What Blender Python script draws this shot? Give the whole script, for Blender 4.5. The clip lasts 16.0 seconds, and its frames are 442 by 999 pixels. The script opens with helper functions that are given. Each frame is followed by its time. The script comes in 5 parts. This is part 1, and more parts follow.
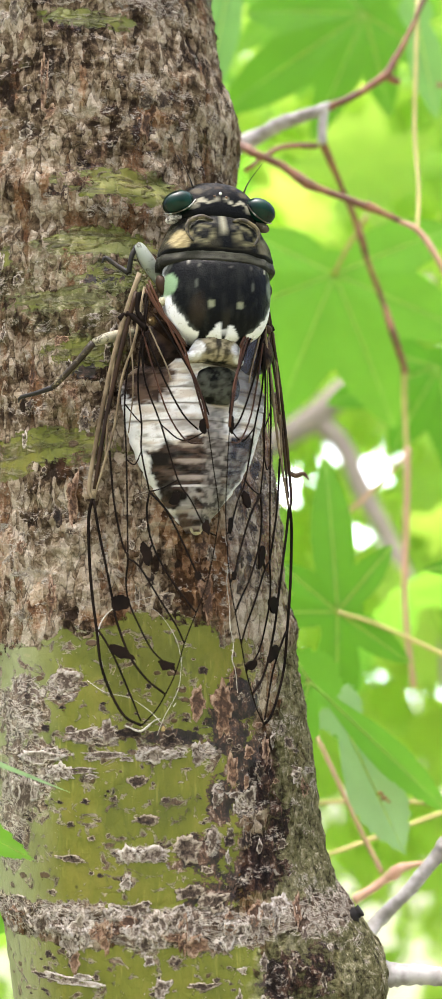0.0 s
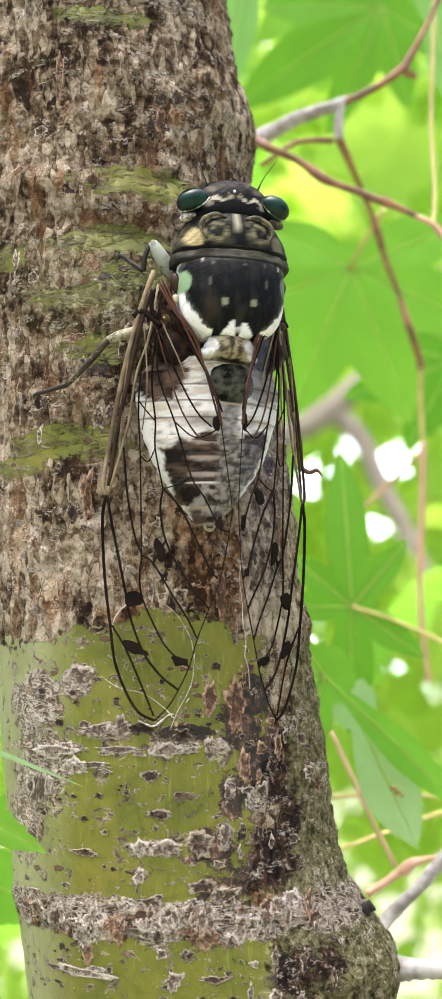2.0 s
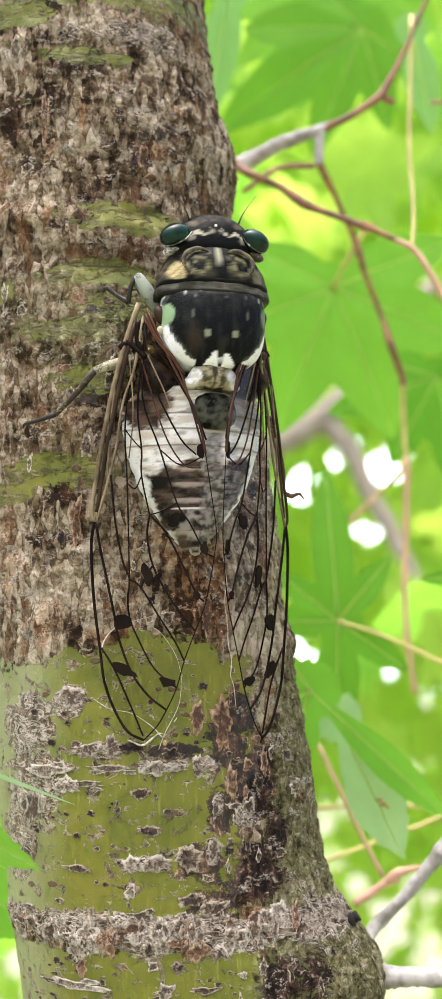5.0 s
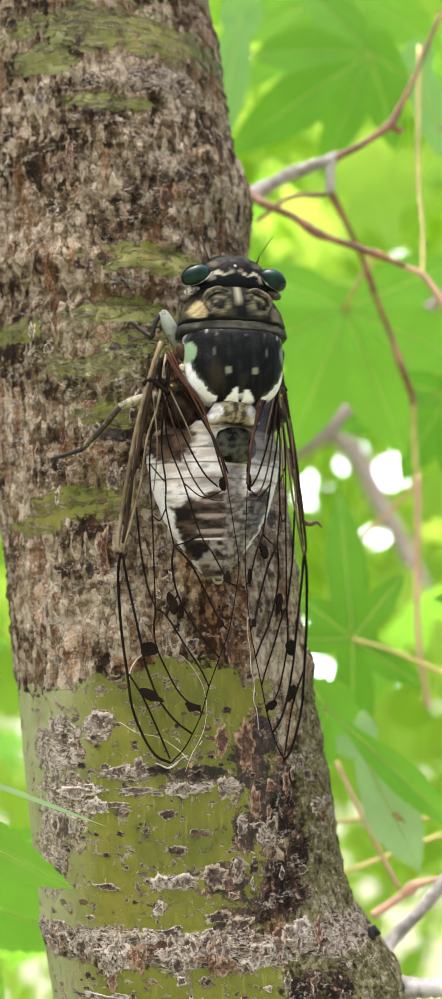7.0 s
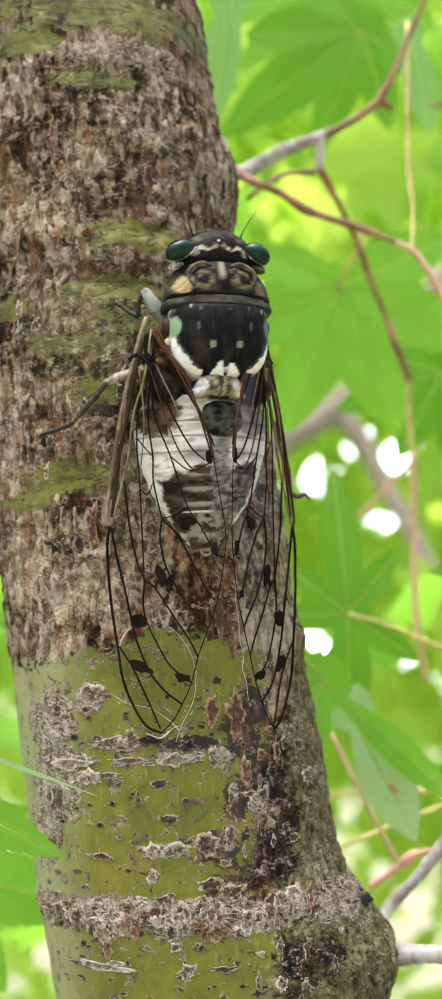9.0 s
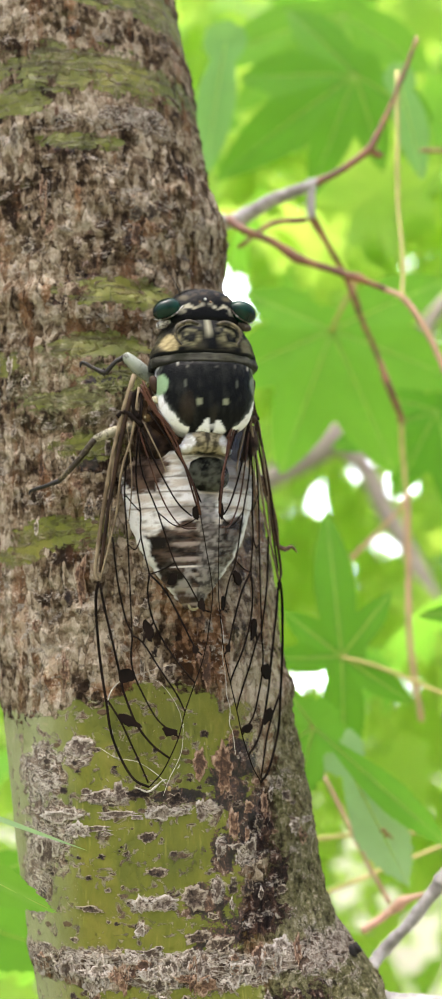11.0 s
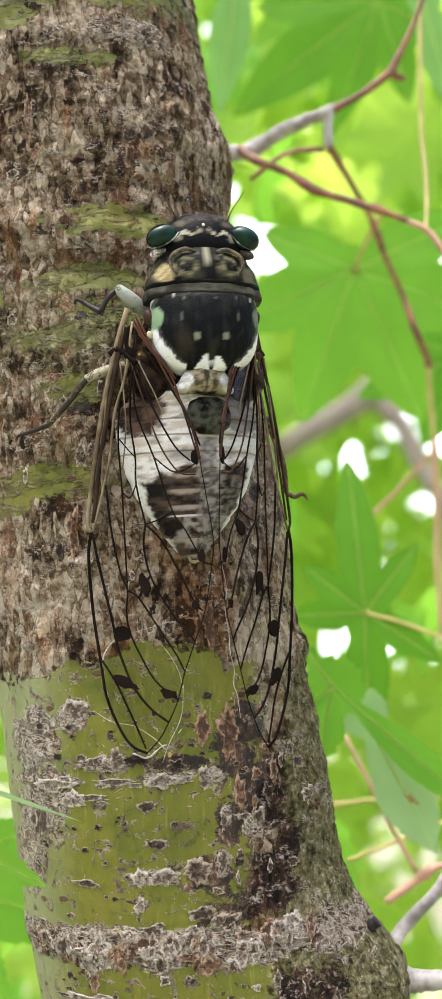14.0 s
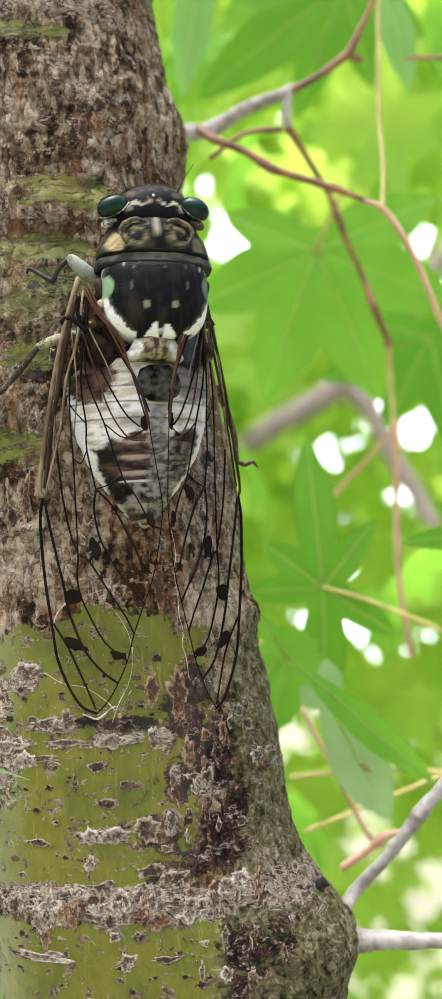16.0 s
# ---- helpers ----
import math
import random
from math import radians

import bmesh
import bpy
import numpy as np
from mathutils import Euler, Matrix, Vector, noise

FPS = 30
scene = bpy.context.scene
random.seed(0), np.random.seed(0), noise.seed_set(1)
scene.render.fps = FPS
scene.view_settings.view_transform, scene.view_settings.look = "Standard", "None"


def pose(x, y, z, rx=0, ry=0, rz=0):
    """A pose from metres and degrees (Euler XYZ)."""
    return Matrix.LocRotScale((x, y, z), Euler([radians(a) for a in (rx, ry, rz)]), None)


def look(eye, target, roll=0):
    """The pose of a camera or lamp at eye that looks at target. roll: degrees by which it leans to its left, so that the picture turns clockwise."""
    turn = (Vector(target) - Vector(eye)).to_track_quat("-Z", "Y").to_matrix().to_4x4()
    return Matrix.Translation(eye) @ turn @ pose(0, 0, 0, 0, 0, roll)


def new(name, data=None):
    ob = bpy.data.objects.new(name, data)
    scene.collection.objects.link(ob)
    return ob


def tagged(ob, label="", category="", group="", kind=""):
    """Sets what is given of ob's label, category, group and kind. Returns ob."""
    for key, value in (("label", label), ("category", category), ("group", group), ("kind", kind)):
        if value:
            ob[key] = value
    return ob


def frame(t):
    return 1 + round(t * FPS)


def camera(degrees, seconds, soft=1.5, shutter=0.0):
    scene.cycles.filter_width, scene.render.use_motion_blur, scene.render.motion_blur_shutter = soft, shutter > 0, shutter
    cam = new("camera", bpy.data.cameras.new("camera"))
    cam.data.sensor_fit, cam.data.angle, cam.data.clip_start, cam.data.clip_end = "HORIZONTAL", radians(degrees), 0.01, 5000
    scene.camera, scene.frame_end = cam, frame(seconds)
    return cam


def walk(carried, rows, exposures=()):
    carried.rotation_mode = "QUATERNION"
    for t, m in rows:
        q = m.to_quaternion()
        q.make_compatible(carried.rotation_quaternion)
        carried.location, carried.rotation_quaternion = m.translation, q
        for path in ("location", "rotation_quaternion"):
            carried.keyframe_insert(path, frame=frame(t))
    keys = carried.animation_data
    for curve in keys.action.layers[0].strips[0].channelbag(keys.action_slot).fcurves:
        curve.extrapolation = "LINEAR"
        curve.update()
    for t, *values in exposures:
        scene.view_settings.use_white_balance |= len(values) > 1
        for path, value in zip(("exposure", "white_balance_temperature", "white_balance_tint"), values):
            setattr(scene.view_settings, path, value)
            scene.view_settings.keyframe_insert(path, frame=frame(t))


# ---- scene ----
MM = 0.001
BASE = 1.6  # height of the insect's back over the ground


def at(x, y, z):
    """A place from millimetres, measured from the insect's back."""
    return Vector((x * MM, y * MM, BASE + z * MM))


# seconds, place in mm, turn in degrees
PATH = [
    (0.0, 0.67, -138.58, -42.05, 98.002, 0.000, -0.005),
    (0.5, -0.46, -140.78, -39.09, 98.296, -0.102, 0.288),
    (1.0, 0.70, -140.30, -39.01, 98.251, -0.166, 0.333),
    (1.5, 1.00, -139.54, -41.03, 97.881, -0.314, 0.622),
    (2.0, 1.30, -139.37, -41.40, 97.558, -0.267, 0.820),
    (2.5, 2.80, -140.98, -41.68, 97.519, -0.305, 0.723),
    (3.0, 3.33, -140.36, -43.74, 97.232, 0.032, 0.532),
    (3.5, 4.90, -142.08, -42.12, 97.639, 0.191, 0.406),
    (4.0, 2.16, -142.64, -40.97, 97.729, 0.254, 0.525),
    (6.3, 2.12, -148.18, -38.36, 98.015, 0.674, 0.448),
    (6.5, 0.43, -148.73, -38.03, 97.899, 0.753, 0.758),
    (7.0, 0.40, -150.51, -37.28, 98.017, 0.882, 0.879),
    (7.5, 4.14, -152.19, -36.88, 98.127, 1.235, 0.710),
    (8.0, 5.57, -151.42, -39.21, 97.893, 1.422, 0.626),
    (8.5, 4.99, -151.43, -39.08, 97.885, 1.669, 0.838),
    (9.0, 3.19, -151.65, -39.39, 97.470, 1.671, 1.431),
    (9.2, 3.13, -152.30, -38.38, 97.668, 1.671, 1.408),
    (11.3, 6.15, -154.28, -35.61, 98.495, 1.936, 2.015),
    (11.5, 5.83, -153.62, -35.57, 98.450, 1.915, 2.319),
    (12.0, 6.66, -145.95, -34.64, 98.067, 1.952, 1.760),
    (12.5, 11.10, -136.88, -39.52, 95.597, 2.049, 2.279),
    (13.0, 9.08, -137.28, -36.21, 95.534, 2.152, 3.143),
    (13.5, 11.49, -140.40, -36.56, 95.754, 2.290, 3.176),
    (14.0, 10.00, -141.51, -35.95, 96.745, 2.258, 3.682),
    (14.5, 11.31, -141.71, -36.05, 96.388, 2.195, 3.531),
    (15.0, 10.70, -140.95, -38.12, 96.164, 2.320, 3.451),
    (15.5, 12.04, -142.24, -39.47, 96.582, 2.326, 3.136),
    (16.0, 13.49, -143.47, -39.91, 96.506, 2.350, 2.727),
]

cam = camera(20.0, 16.0, soft=1.5)
cam.data.dof.use_dof = True
cam.data.dof.focus_distance = 0.1485
cam.data.dof.aperture_fstop = 48.0
walk(cam, [(t, pose(x * MM, y * MM, BASE + z * MM, rx, ry, rz)) for t, x, y, z, rx, ry, rz in PATH],
     exposures=[(0.0, 1.72, 5950, 9), (4.0, 1.72, 5950, 9), (7.0, 1.56, 6100, 9), (9.0, 1.5, 6100, 9), (11.5, 1.5, 6000, 9), (12.5, 1.4, 5900, 9), (14.0, 1.46, 5950, 9), (16.0, 1.45, 5950, 9)])

# ---- light ----
world = bpy.data.worlds.new("sky")
scene.world = world
world.use_nodes = True
wn, wl = world.node_tree.nodes, world.node_tree.links
sky = wn.new("ShaderNodeTexSky")
sky.sky_type, sky.sun_disc = "NISHITA", False
sky.sun_elevation, sky.sun_rotation = radians(78), radians(222)
sky.dust_density, sky.air_density, sky.ozone_density = 10.0, 0.55, 0.6
wn["Background"].inputs["Strength"].default_value = 0.15
wl.new(sky.outputs["Color"], wn["Background"].inputs["Color"])

sun_data = bpy.data.lights.new("sun", "SUN")
sun_data.energy, sun_data.angle, sun_data.color = 0.3, radians(60), (1.0, 0.96, 0.88)
sun = new("sun", sun_data)
sun.matrix_world = look((-0.45, -0.5, BASE + 3.15), (0, 0, BASE))


# ---- materials ----
class Nodes:
    """A small wrapper to write node trees in few lines."""

    def __init__(self, name):
        self.mat = bpy.data.materials.new(name)
        self.mat.use_nodes = True
        self.tree = self.mat.node_tree
        self.tree.nodes.clear()
        self.out = self.tree.nodes.new("ShaderNodeOutputMaterial")

    def add(self, kind, settings=None, **inputs):
        n = self.tree.nodes.new("ShaderNode" + kind)
        for key, value in (settings or {}).items():
            setattr_plain(n, key, value)
        for key, value in inputs.items():
            self.put(n, key.replace("_", " "), value)
        return n

    def put(self, n, key, value):
        socket = n.inputs[int(key[1:])] if key[0] == "i" and key[1:].isdigit() else n.inputs[key]
        if isinstance(value, bpy.types.NodeSocket):
            self.tree.links.new(value, socket)
        else:
            if isinstance(value, tuple) and len(value) == 3 and socket.type == "RGBA":
                value = (*value, 1)
            socket.default_value = value

    def surface(self, shader):
        self.tree.links.new(shader, self.out.inputs["Surface"])
        return self.mat

    def coords(self, scale=(1, 1, 1), turn=(0, 0, 0)):
        c = self.add("TexCoord")
        m = self.add("Mapping", Vector=c.outputs["Object"])
        m.inputs["Scale"].default_value = scale
        m.inputs["Rotation"].default_value = turn
        return m.outputs["Vector"]

    def noise(self, vector, scale, detail=4.0, rough=0.55, warp=0.0):
        n = self.add("TexNoise", Vector=vector, Scale=scale, Detail=detail, Roughness=rough, Distortion=warp)
        return n.outputs["Fac"]

    def voronoi(self, vector, scale, feature="F1"):
        n = self.add("TexVoronoi", {"feature": feature}, Vector=vector, Scale=scale)
        return n.outputs["Distance"]

    def math(self, op, a, b=0.0, clamp=False):
        n = self.add("Math", {"operation": op, "use_clamp": clamp})
        self.put(n, "i0", a)
        self.put(n, "i1", b)
        return n.outputs[0]

    def step(self, value, low, high, to_low=0.0, to_high=1.0):
        n = self.add("MapRange", {"interpolation_type": "SMOOTHSTEP"}, Value=value)
        for key, v in (("From Min", low), ("From Max", high), ("To Min", to_low), ("To Max", to_high)):
            n.inputs[key].default_value = v
        return n.outputs[0]

    def mix(self, fac, a, b):
        n = self.add("Mix", {"data_type": "RGBA"})
        self.put(n, "i0", fac)
        self.put(n, "i6", a)
        self.put(n, "i7", b)
        return n.outputs[2]

    def ramp(self, value, *stops):
        n = self.add("ValToRGB", Fac=value)
        e = n.color_ramp.elements
        while len(e) < len(stops):
            e.new(0.5)
        for el, (p, c) in zip(e, stops):
            el.position, el.color = p, (*c, 1)
        return n.outputs["Color"]

    def attr(self, name):
        return self.add("Attribute", {"attribute_name": name}).outputs["Fac"]

    def bump(self, height, strength, distance):
        return self.add("Bump", Height=height, Strength=strength, Distance=distance).outputs["Normal"]

    def principled(self, colour, rough, **more):
        n = self.add("BsdfPrincipled")
        self.put(n, "Base Color", colour)
        self.put(n, "Roughness", rough)
        for key, v in more.items():
            self.put(n, key.replace("_", " "), v)
        return n.outputs["BSDF"]


def setattr_plain(n, key, value):
    if key == "operation":
        n.operation = value
    elif key == "use_clamp":
        n.use_clamp = value
    elif key == "feature":
        n.feature = value
    elif key == "interpolation_type":
        n.interpolation_type = value
    elif key == "data_type":
        n.data_type = value
    elif key == "blend_type":
        n.blend_type = value
    elif key == "attribute_name":
        n.attribute_name = value


def simple(name, colour, dark, rough=0.5, scale=900.0, bump=0.2, spread=0.5, **more):
    """A surface of one kind with grain and blotches between two colours."""
    k = Nodes(name)
    v = k.coords()
    blotch = k.noise(v, scale * 0.25, 3)
    grain = k.noise(v, scale, 5)
    f = k.math("ADD", k.math("MULTIPLY", blotch, 0.6), k.math("MULTIPLY", grain, 0.4))
    f = k.step(f, 0.5 - 0.3 * spread, 0.5 + 0.3 * spread)
    colour_out = k.mix(f, dark, colour)
    return k.surface(k.principled(colour_out, rough, Normal=k.bump(grain, bump, 0.0002), **more))


def leaf_material(name, top, vein, through_part=0.55, scale=120.0):
    k = Nodes(name)
    v = k.coords()
    tone = k.noise(v, scale, 4)
    fine = k.noise(v, scale * 8, 3)
    rnd = k.add("ObjectInfo").outputs["Random"]
    col = k.mix(k.step(tone, 0.35, 0.65), tuple(c * 0.8 for c in top), top)
    col = k.mix(k.math("MULTIPLY", rnd, 0.35), col, (top[0] * 1.6, top[1] * 1.15, top[2] * 0.8))
    isl = k.add("NewGeometry").outputs["Random Per Island"]
    col = k.mix(k.math("MULTIPLY", isl, 0.35), col, (top[0] * 0.6, top[1] * 0.75, top[2] * 0.8))
    col = k.mix(k.math("MULTIPLY", k.attr("vein"), 0.5), col, vein)
    n = k.bump(fine, 0.15, 0.0003)
    a = k.principled(col, 0.5, Normal=n, Specular_IOR_Level=0.2)
    bright = k.mix(0.5, col, (min(1, top[0] * 2.6), min(1, top[1] * 2.1), top[2] * 1.5))
    b = k.add("BsdfTranslucent", Color=bright, Normal=n).outputs["BSDF"]
    m = k.add("MixShader", Fac=through_part)
    k.put(m, "i1", a)
    k.put(m, "i2", b)
    return k.surface(m.outputs[0])


def bark_material():
    """Rough flaking grey bark, smooth green bark with corky specks, dark stains and squiggles of pale crust; lengths in mm."""
    k = Nodes("maple_bark")
    v = k.coords((1000, 1000, 1000))
    tall = k.coords((1000, 1000, 420))
    long = k.coords((1000, 1000, 150))
    flat = k.coords((620, 620, 1300))
    big = k.noise(v, 0.11, 5, 0.6)
    mid = k.noise(tall, 0.55, 6, 0.65, 0.8)
    sharp = k.noise(v, 0.95, 6, 0.64, 0.6)
    fine = k.noise(v, 4.0, 4, 0.65)
    ragged = k.math("ADD", k.math("MULTIPLY", k.noise(flat, 0.3, 7, 0.7, 0.6), 0.62), k.math("MULTIPLY", sharp, 0.38))
    worm = k.noise(flat, 0.75, 4, 0.6, 1.6)
    green, dark, crust_a, olive, pale_a = k.attr("green"), k.attr("dark"), k.attr("crust"), k.attr("olive"), k.attr("pale")
    warm = k.attr("warm")
    warp = k.add("VectorMath", Vector=tall)
    k.put(warp, "i1", k.add("TexNoise", Vector=tall, Scale=0.8, Detail=3.0).outputs["Color"])
    cells = k.add("TexVoronoi", Vector=warp.outputs[0], Scale=1.25)
    cracks = k.voronoi(warp.outputs[0], 1.25, "DISTANCE_TO_EDGE")
    cell_tone = k.add("SeparateColor", Color=cells.outputs["Color"]).outputs[0]
    # rough bark: every flake has its own tone
    tone = k.math("ADD", k.math("MULTIPLY", cell_tone, 0.26), k.math("ADD", k.math("MULTIPLY", mid, 0.32), k.math("MULTIPLY", sharp, 0.64)))
    tone = k.math("ADD", tone, k.math("ADD", k.math("MULTIPLY", k.math("SUBTRACT", big, 0.5), 0.85), k.math("MULTIPLY", k.math("SUBTRACT", k.noise(k.coords((250, 250, 1300)), 0.4, 5, 0.65), 0.5), 0.5)))
    rough_col = k.ramp(tone, (0.42, (0.036, 0.024, 0.015)), (0.51, (0.13, 0.096, 0.062)), (0.59, (0.25, 0.2, 0.142)), (0.68, (0.39, 0.335, 0.26)), (0.82, (0.57, 0.515, 0.435)))
    rust = k.step(k.noise(long, 0.32, 4, 0.55, 0.5), 0.53, 0.64)
    rough_col = k.mix(k.math("MULTIPLY", k.math("MULTIPLY", rust, k.step(fine, 0.3, 0.6)), 0.75), rough_col, (0.22, 0.115, 0.055))
    crack = k.step(cracks, 0.0, 0.11, 1, 0)
    rough_col = k.mix(k.math("MULTIPLY", crack, k.step(mid, 0.4, 0.6, 0.6, 0.05)), rough_col, (0.025, 0.016, 0.011))
    rough_col = k.mix(k.step(k.noise(flat, 0.2, 5, 0.6), 0.55, 0.72, 0, 0.45), rough_col, (0.15, 0.15, 0.055))
    # warm brown where the outer bark has come away
    wm = k.step(k.math("ADD", warm, k.math("MULTIPLY", k.math("SUBTRACT", ragged, 0.5), 3.0)), 0.42, 0.62)
    warm_col = k.ramp(tone, (0.48, (0.07, 0.038, 0.02)), (0.58, (0.18, 0.1, 0.05)), (0.68, (0.32, 0.2, 0.115)), (0.82, (0.5, 0.41, 0.31)))
    rough_col = k.mix(k.math("MULTIPLY", k.math("MULTIPLY", wm, k.step(warm, 0.05, 0.2)), 0.85), rough_col, warm_col)
    # smooth green bark with streaks
    green_col = k.ramp(k.math("ADD", k.math("MULTIPLY", big, 0.6), k.math("MULTIPLY", mid, 0.4)), (0.32, (0.095, 0.115, 0.016)), (0.5, (0.152, 0.168, 0.022)), (0.68, (0.215, 0.203, 0.042)))
    green_col = k.mix(k.step(k.noise(long, 1.5, 3, 0.5), 0.6, 0.75, 0, 0.4), green_col, (0.32, 0.32, 0.1))
    lines = k.noise(k.coords((130, 130, 1500)), 0.9, 3, 0.55)
    green_col = k.mix(k.math("MULTIPLY", k.step(lines, 0.5, 0.64, 0, 0.6), k.step(crust_a, -0.3, 0.0, 1, 0)), green_col, (0.075, 0.065, 0.03))
    green_col = k.mix(k.math("MULTIPLY", pale_a, k.step(big, 0.3, 0.6, 0.6, 0.95)), green_col, (0.27, 0.3, 0.17))
    # corky specks on it
    dots = k.add("TexVoronoi", Vector=flat, Scale=0.55)
    pick = k.add("SeparateColor", Color=dots.outputs["Color"]).outputs[1]
    size = k.step(pick, 0.45, 1.0, -0.1, 0.26)
    dist = k.math("ADD", dots.outputs["Distance"], k.math("MULTIPLY", k.math("SUBTRACT", sharp, 0.5), 0.5))
    speck = k.step(k.math("SUBTRACT", dist, size), -0.05, 0.02, 1, 0)
    speck_rim = k.step(k.math("ABSOLUTE", k.math("SUBTRACT", k.math("SUBTRACT", dist, size), 0.03)), 0.0, 0.05, 1, 0)
    green_col = k.mix(k.math("MULTIPLY", speck_rim, 0.25), green_col, (0.42, 0.36, 0.24))
    green_col = k.mix(k.math("MULTIPLY", speck, 0.85), green_col, (0.1, 0.055, 0.035))
    gm = k.step(k.math("ADD", green, k.math("MULTIPLY", k.math("SUBTRACT", ragged, 0.5), 3.4)), 0.46, 0.54)
    gm = k.math("MULTIPLY", gm, k.step(green, 0.1, 0.25))
    patchy = k.step(k.math("ADD", k.math("MULTIPLY", k.noise(k.coords((450, 450, 1300)), 0.55, 5, 0.65, 0.5), 0.6), k.math("MULTIPLY", sharp, 0.4)), 0.37, 0.52, 0.5, 1.0)
    above = k.step(crust_a, -0.3, 0.0, 1, 0)
    gm = k.math("MULTIPLY", gm, k.math("ADD", k.math("SUBTRACT", 1.0, above), k.math("MULTIPLY", above, patchy)))
    # islands of cork with pale curled rims
    chip = k.coords((820, 820, 1050))
    isle = k.math("ADD", k.noise(chip, 0.62, 5, 0.62, 0.7), k.math("MULTIPLY", k.math("SUBTRACT", crust_a, 0.05), 0.3))
    heart = k.step(isle, 0.6, 0.62)
    lip = k.math("MULTIPLY", k.step(isle, 0.57, 0.585), k.step(isle, 0.61, 0.64, 1, 0))
    cork = k.ramp(k.math("ADD", k.math("MULTIPLY", sharp, 0.75), k.math("MULTIPLY", fine, 0.25)), (0.38, (0.025, 0.016, 0.012)), (0.5, (0.13, 0.085, 0.06)), (0.6, (0.3, 0.25, 0.205)), (0.7, (0.5, 0.45, 0.4)))
    green_col = k.mix(k.math("MULTIPLY", heart, 0.92), green_col, cork)
    green_col = k.mix(k.math("MULTIPLY", lip, k.step(mid, 0.38, 0.55, 0.1, 0.6)), green_col, (0.5, 0.45, 0.38))
    col = k.mix(gm, rough_col, green_col)
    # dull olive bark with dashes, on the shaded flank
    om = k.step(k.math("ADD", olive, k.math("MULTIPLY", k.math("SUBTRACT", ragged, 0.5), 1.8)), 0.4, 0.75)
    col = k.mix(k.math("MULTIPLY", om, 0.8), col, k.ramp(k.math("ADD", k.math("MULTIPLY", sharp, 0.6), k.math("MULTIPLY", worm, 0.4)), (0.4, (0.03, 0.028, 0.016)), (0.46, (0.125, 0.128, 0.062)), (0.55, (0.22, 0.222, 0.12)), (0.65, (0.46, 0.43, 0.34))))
    # dark stain
    dm = k.step(k.math("ADD", dark, k.math("MULTIPLY", k.math("SUBTRACT", ragged, 0.5), 3.6)), 0.44, 0.54)
    dm = k.math("MULTIPLY", dm, k.step(dark, 0.08, 0.2))
    stain = k.ramp(k.math("ADD", k.math("MULTIPLY", mid, 0.4), k.math("ADD", k.math("MULTIPLY", sharp, 0.45), k.math("MULTIPLY", fine, 0.15))), (0.44, (0.012, 0.008, 0.009)), (0.505, (0.036, 0.024, 0.025)), (0.56, (0.13, 0.075, 0.055)), (0.62, (0.42, 0.36, 0.32)))
    col = k.mix(k.math("MULTIPLY", dm, 0.95), col, stain)
    # pale crust: curled rims round darker hearts
    cm = k.step(k.math("ADD", crust_a, k.math("MULTIPLY", k.math("SUBTRACT", ragged, 0.5), 4.0)), 0.52, 0.6)
    rims = k.step(k.math("ABSOLUTE", k.math("SUBTRACT", worm, 0.5)), 0.015, 0.06, 1, 0)
    crust_col = k.ramp(k.math("ADD", k.math("MULTIPLY", mid, 0.45), k.math("ADD", k.math("MULTIPLY", sharp, 0.4), k.math("MULTIPLY", fine, 0.15))), (0.42, (0.04, 0.028, 0.02)), (0.48, (0.16, 0.118, 0.09)), (0.54, (0.3, 0.26, 0.22)), (0.62, (0.46, 0.425, 0.38)))
    crust_col = k.mix(k.math("MULTIPLY", rims, k.step(sharp, 0.4, 0.55, 0.3, 0.95)), crust_col, (0.52, 0.49, 0.44))
    col = k.mix(cm, col, crust_col)
    loose = k.math("MULTIPLY", rims, k.step(k.math("ADD", crust_a, k.math("MULTIPLY", k.math("SUBTRACT", ragged, 0.5), 2.4)), 0.3, 0.42))
    col = k.mix(k.math("MULTIPLY", loose, 0.6), col, (0.62, 0.58, 0.53))
    col = k.add("Gamma", Color=col, Gamma=1.18).outputs[0]
    tone_down = k.add("Mix", {"data_type": "RGBA", "blend_type": "MULTIPLY"})
    k.put(tone_down, "i0", 1.0)
    k.put(tone_down, "i6", col)
    k.put(tone_down, "i7", (1.05, 1.01, 0.94))
    col = tone_down.outputs[2]
    rugged = k.math("SUBTRACT", 1.0, k.math("MULTIPLY", gm, 0.9))
    h = k.math("MULTIPLY", k.math("ADD", k.math("ADD", k.math("MULTIPLY", mid, 0.9), sharp), k.math("MULTIPLY", crack, -0.12)), rugged)
    h = k.math("ADD", h, k.math("ADD", k.math("MULTIPLY", k.math("MULTIPLY", fine, rugged), 0.14), k.math("MULTIPLY", k.math("ADD", cm, k.math("MULTIPLY", rims, cm)), 0.35)))
    h = k.math("ADD", h, k.math("MULTIPLY", k.math("ADD", speck, k.math("ADD", heart, lip)), k.math("MULTIPLY", gm, 0.3)))
    rgh = k.step(gm, 0, 1, 0.88, 0.5)
    return k.surface(k.principled(col, rgh, Normal=k.bump(h, 1.0, 0.0014), Specular_IOR_Level=k.step(gm, 0, 1, 0.1, 0.3)))


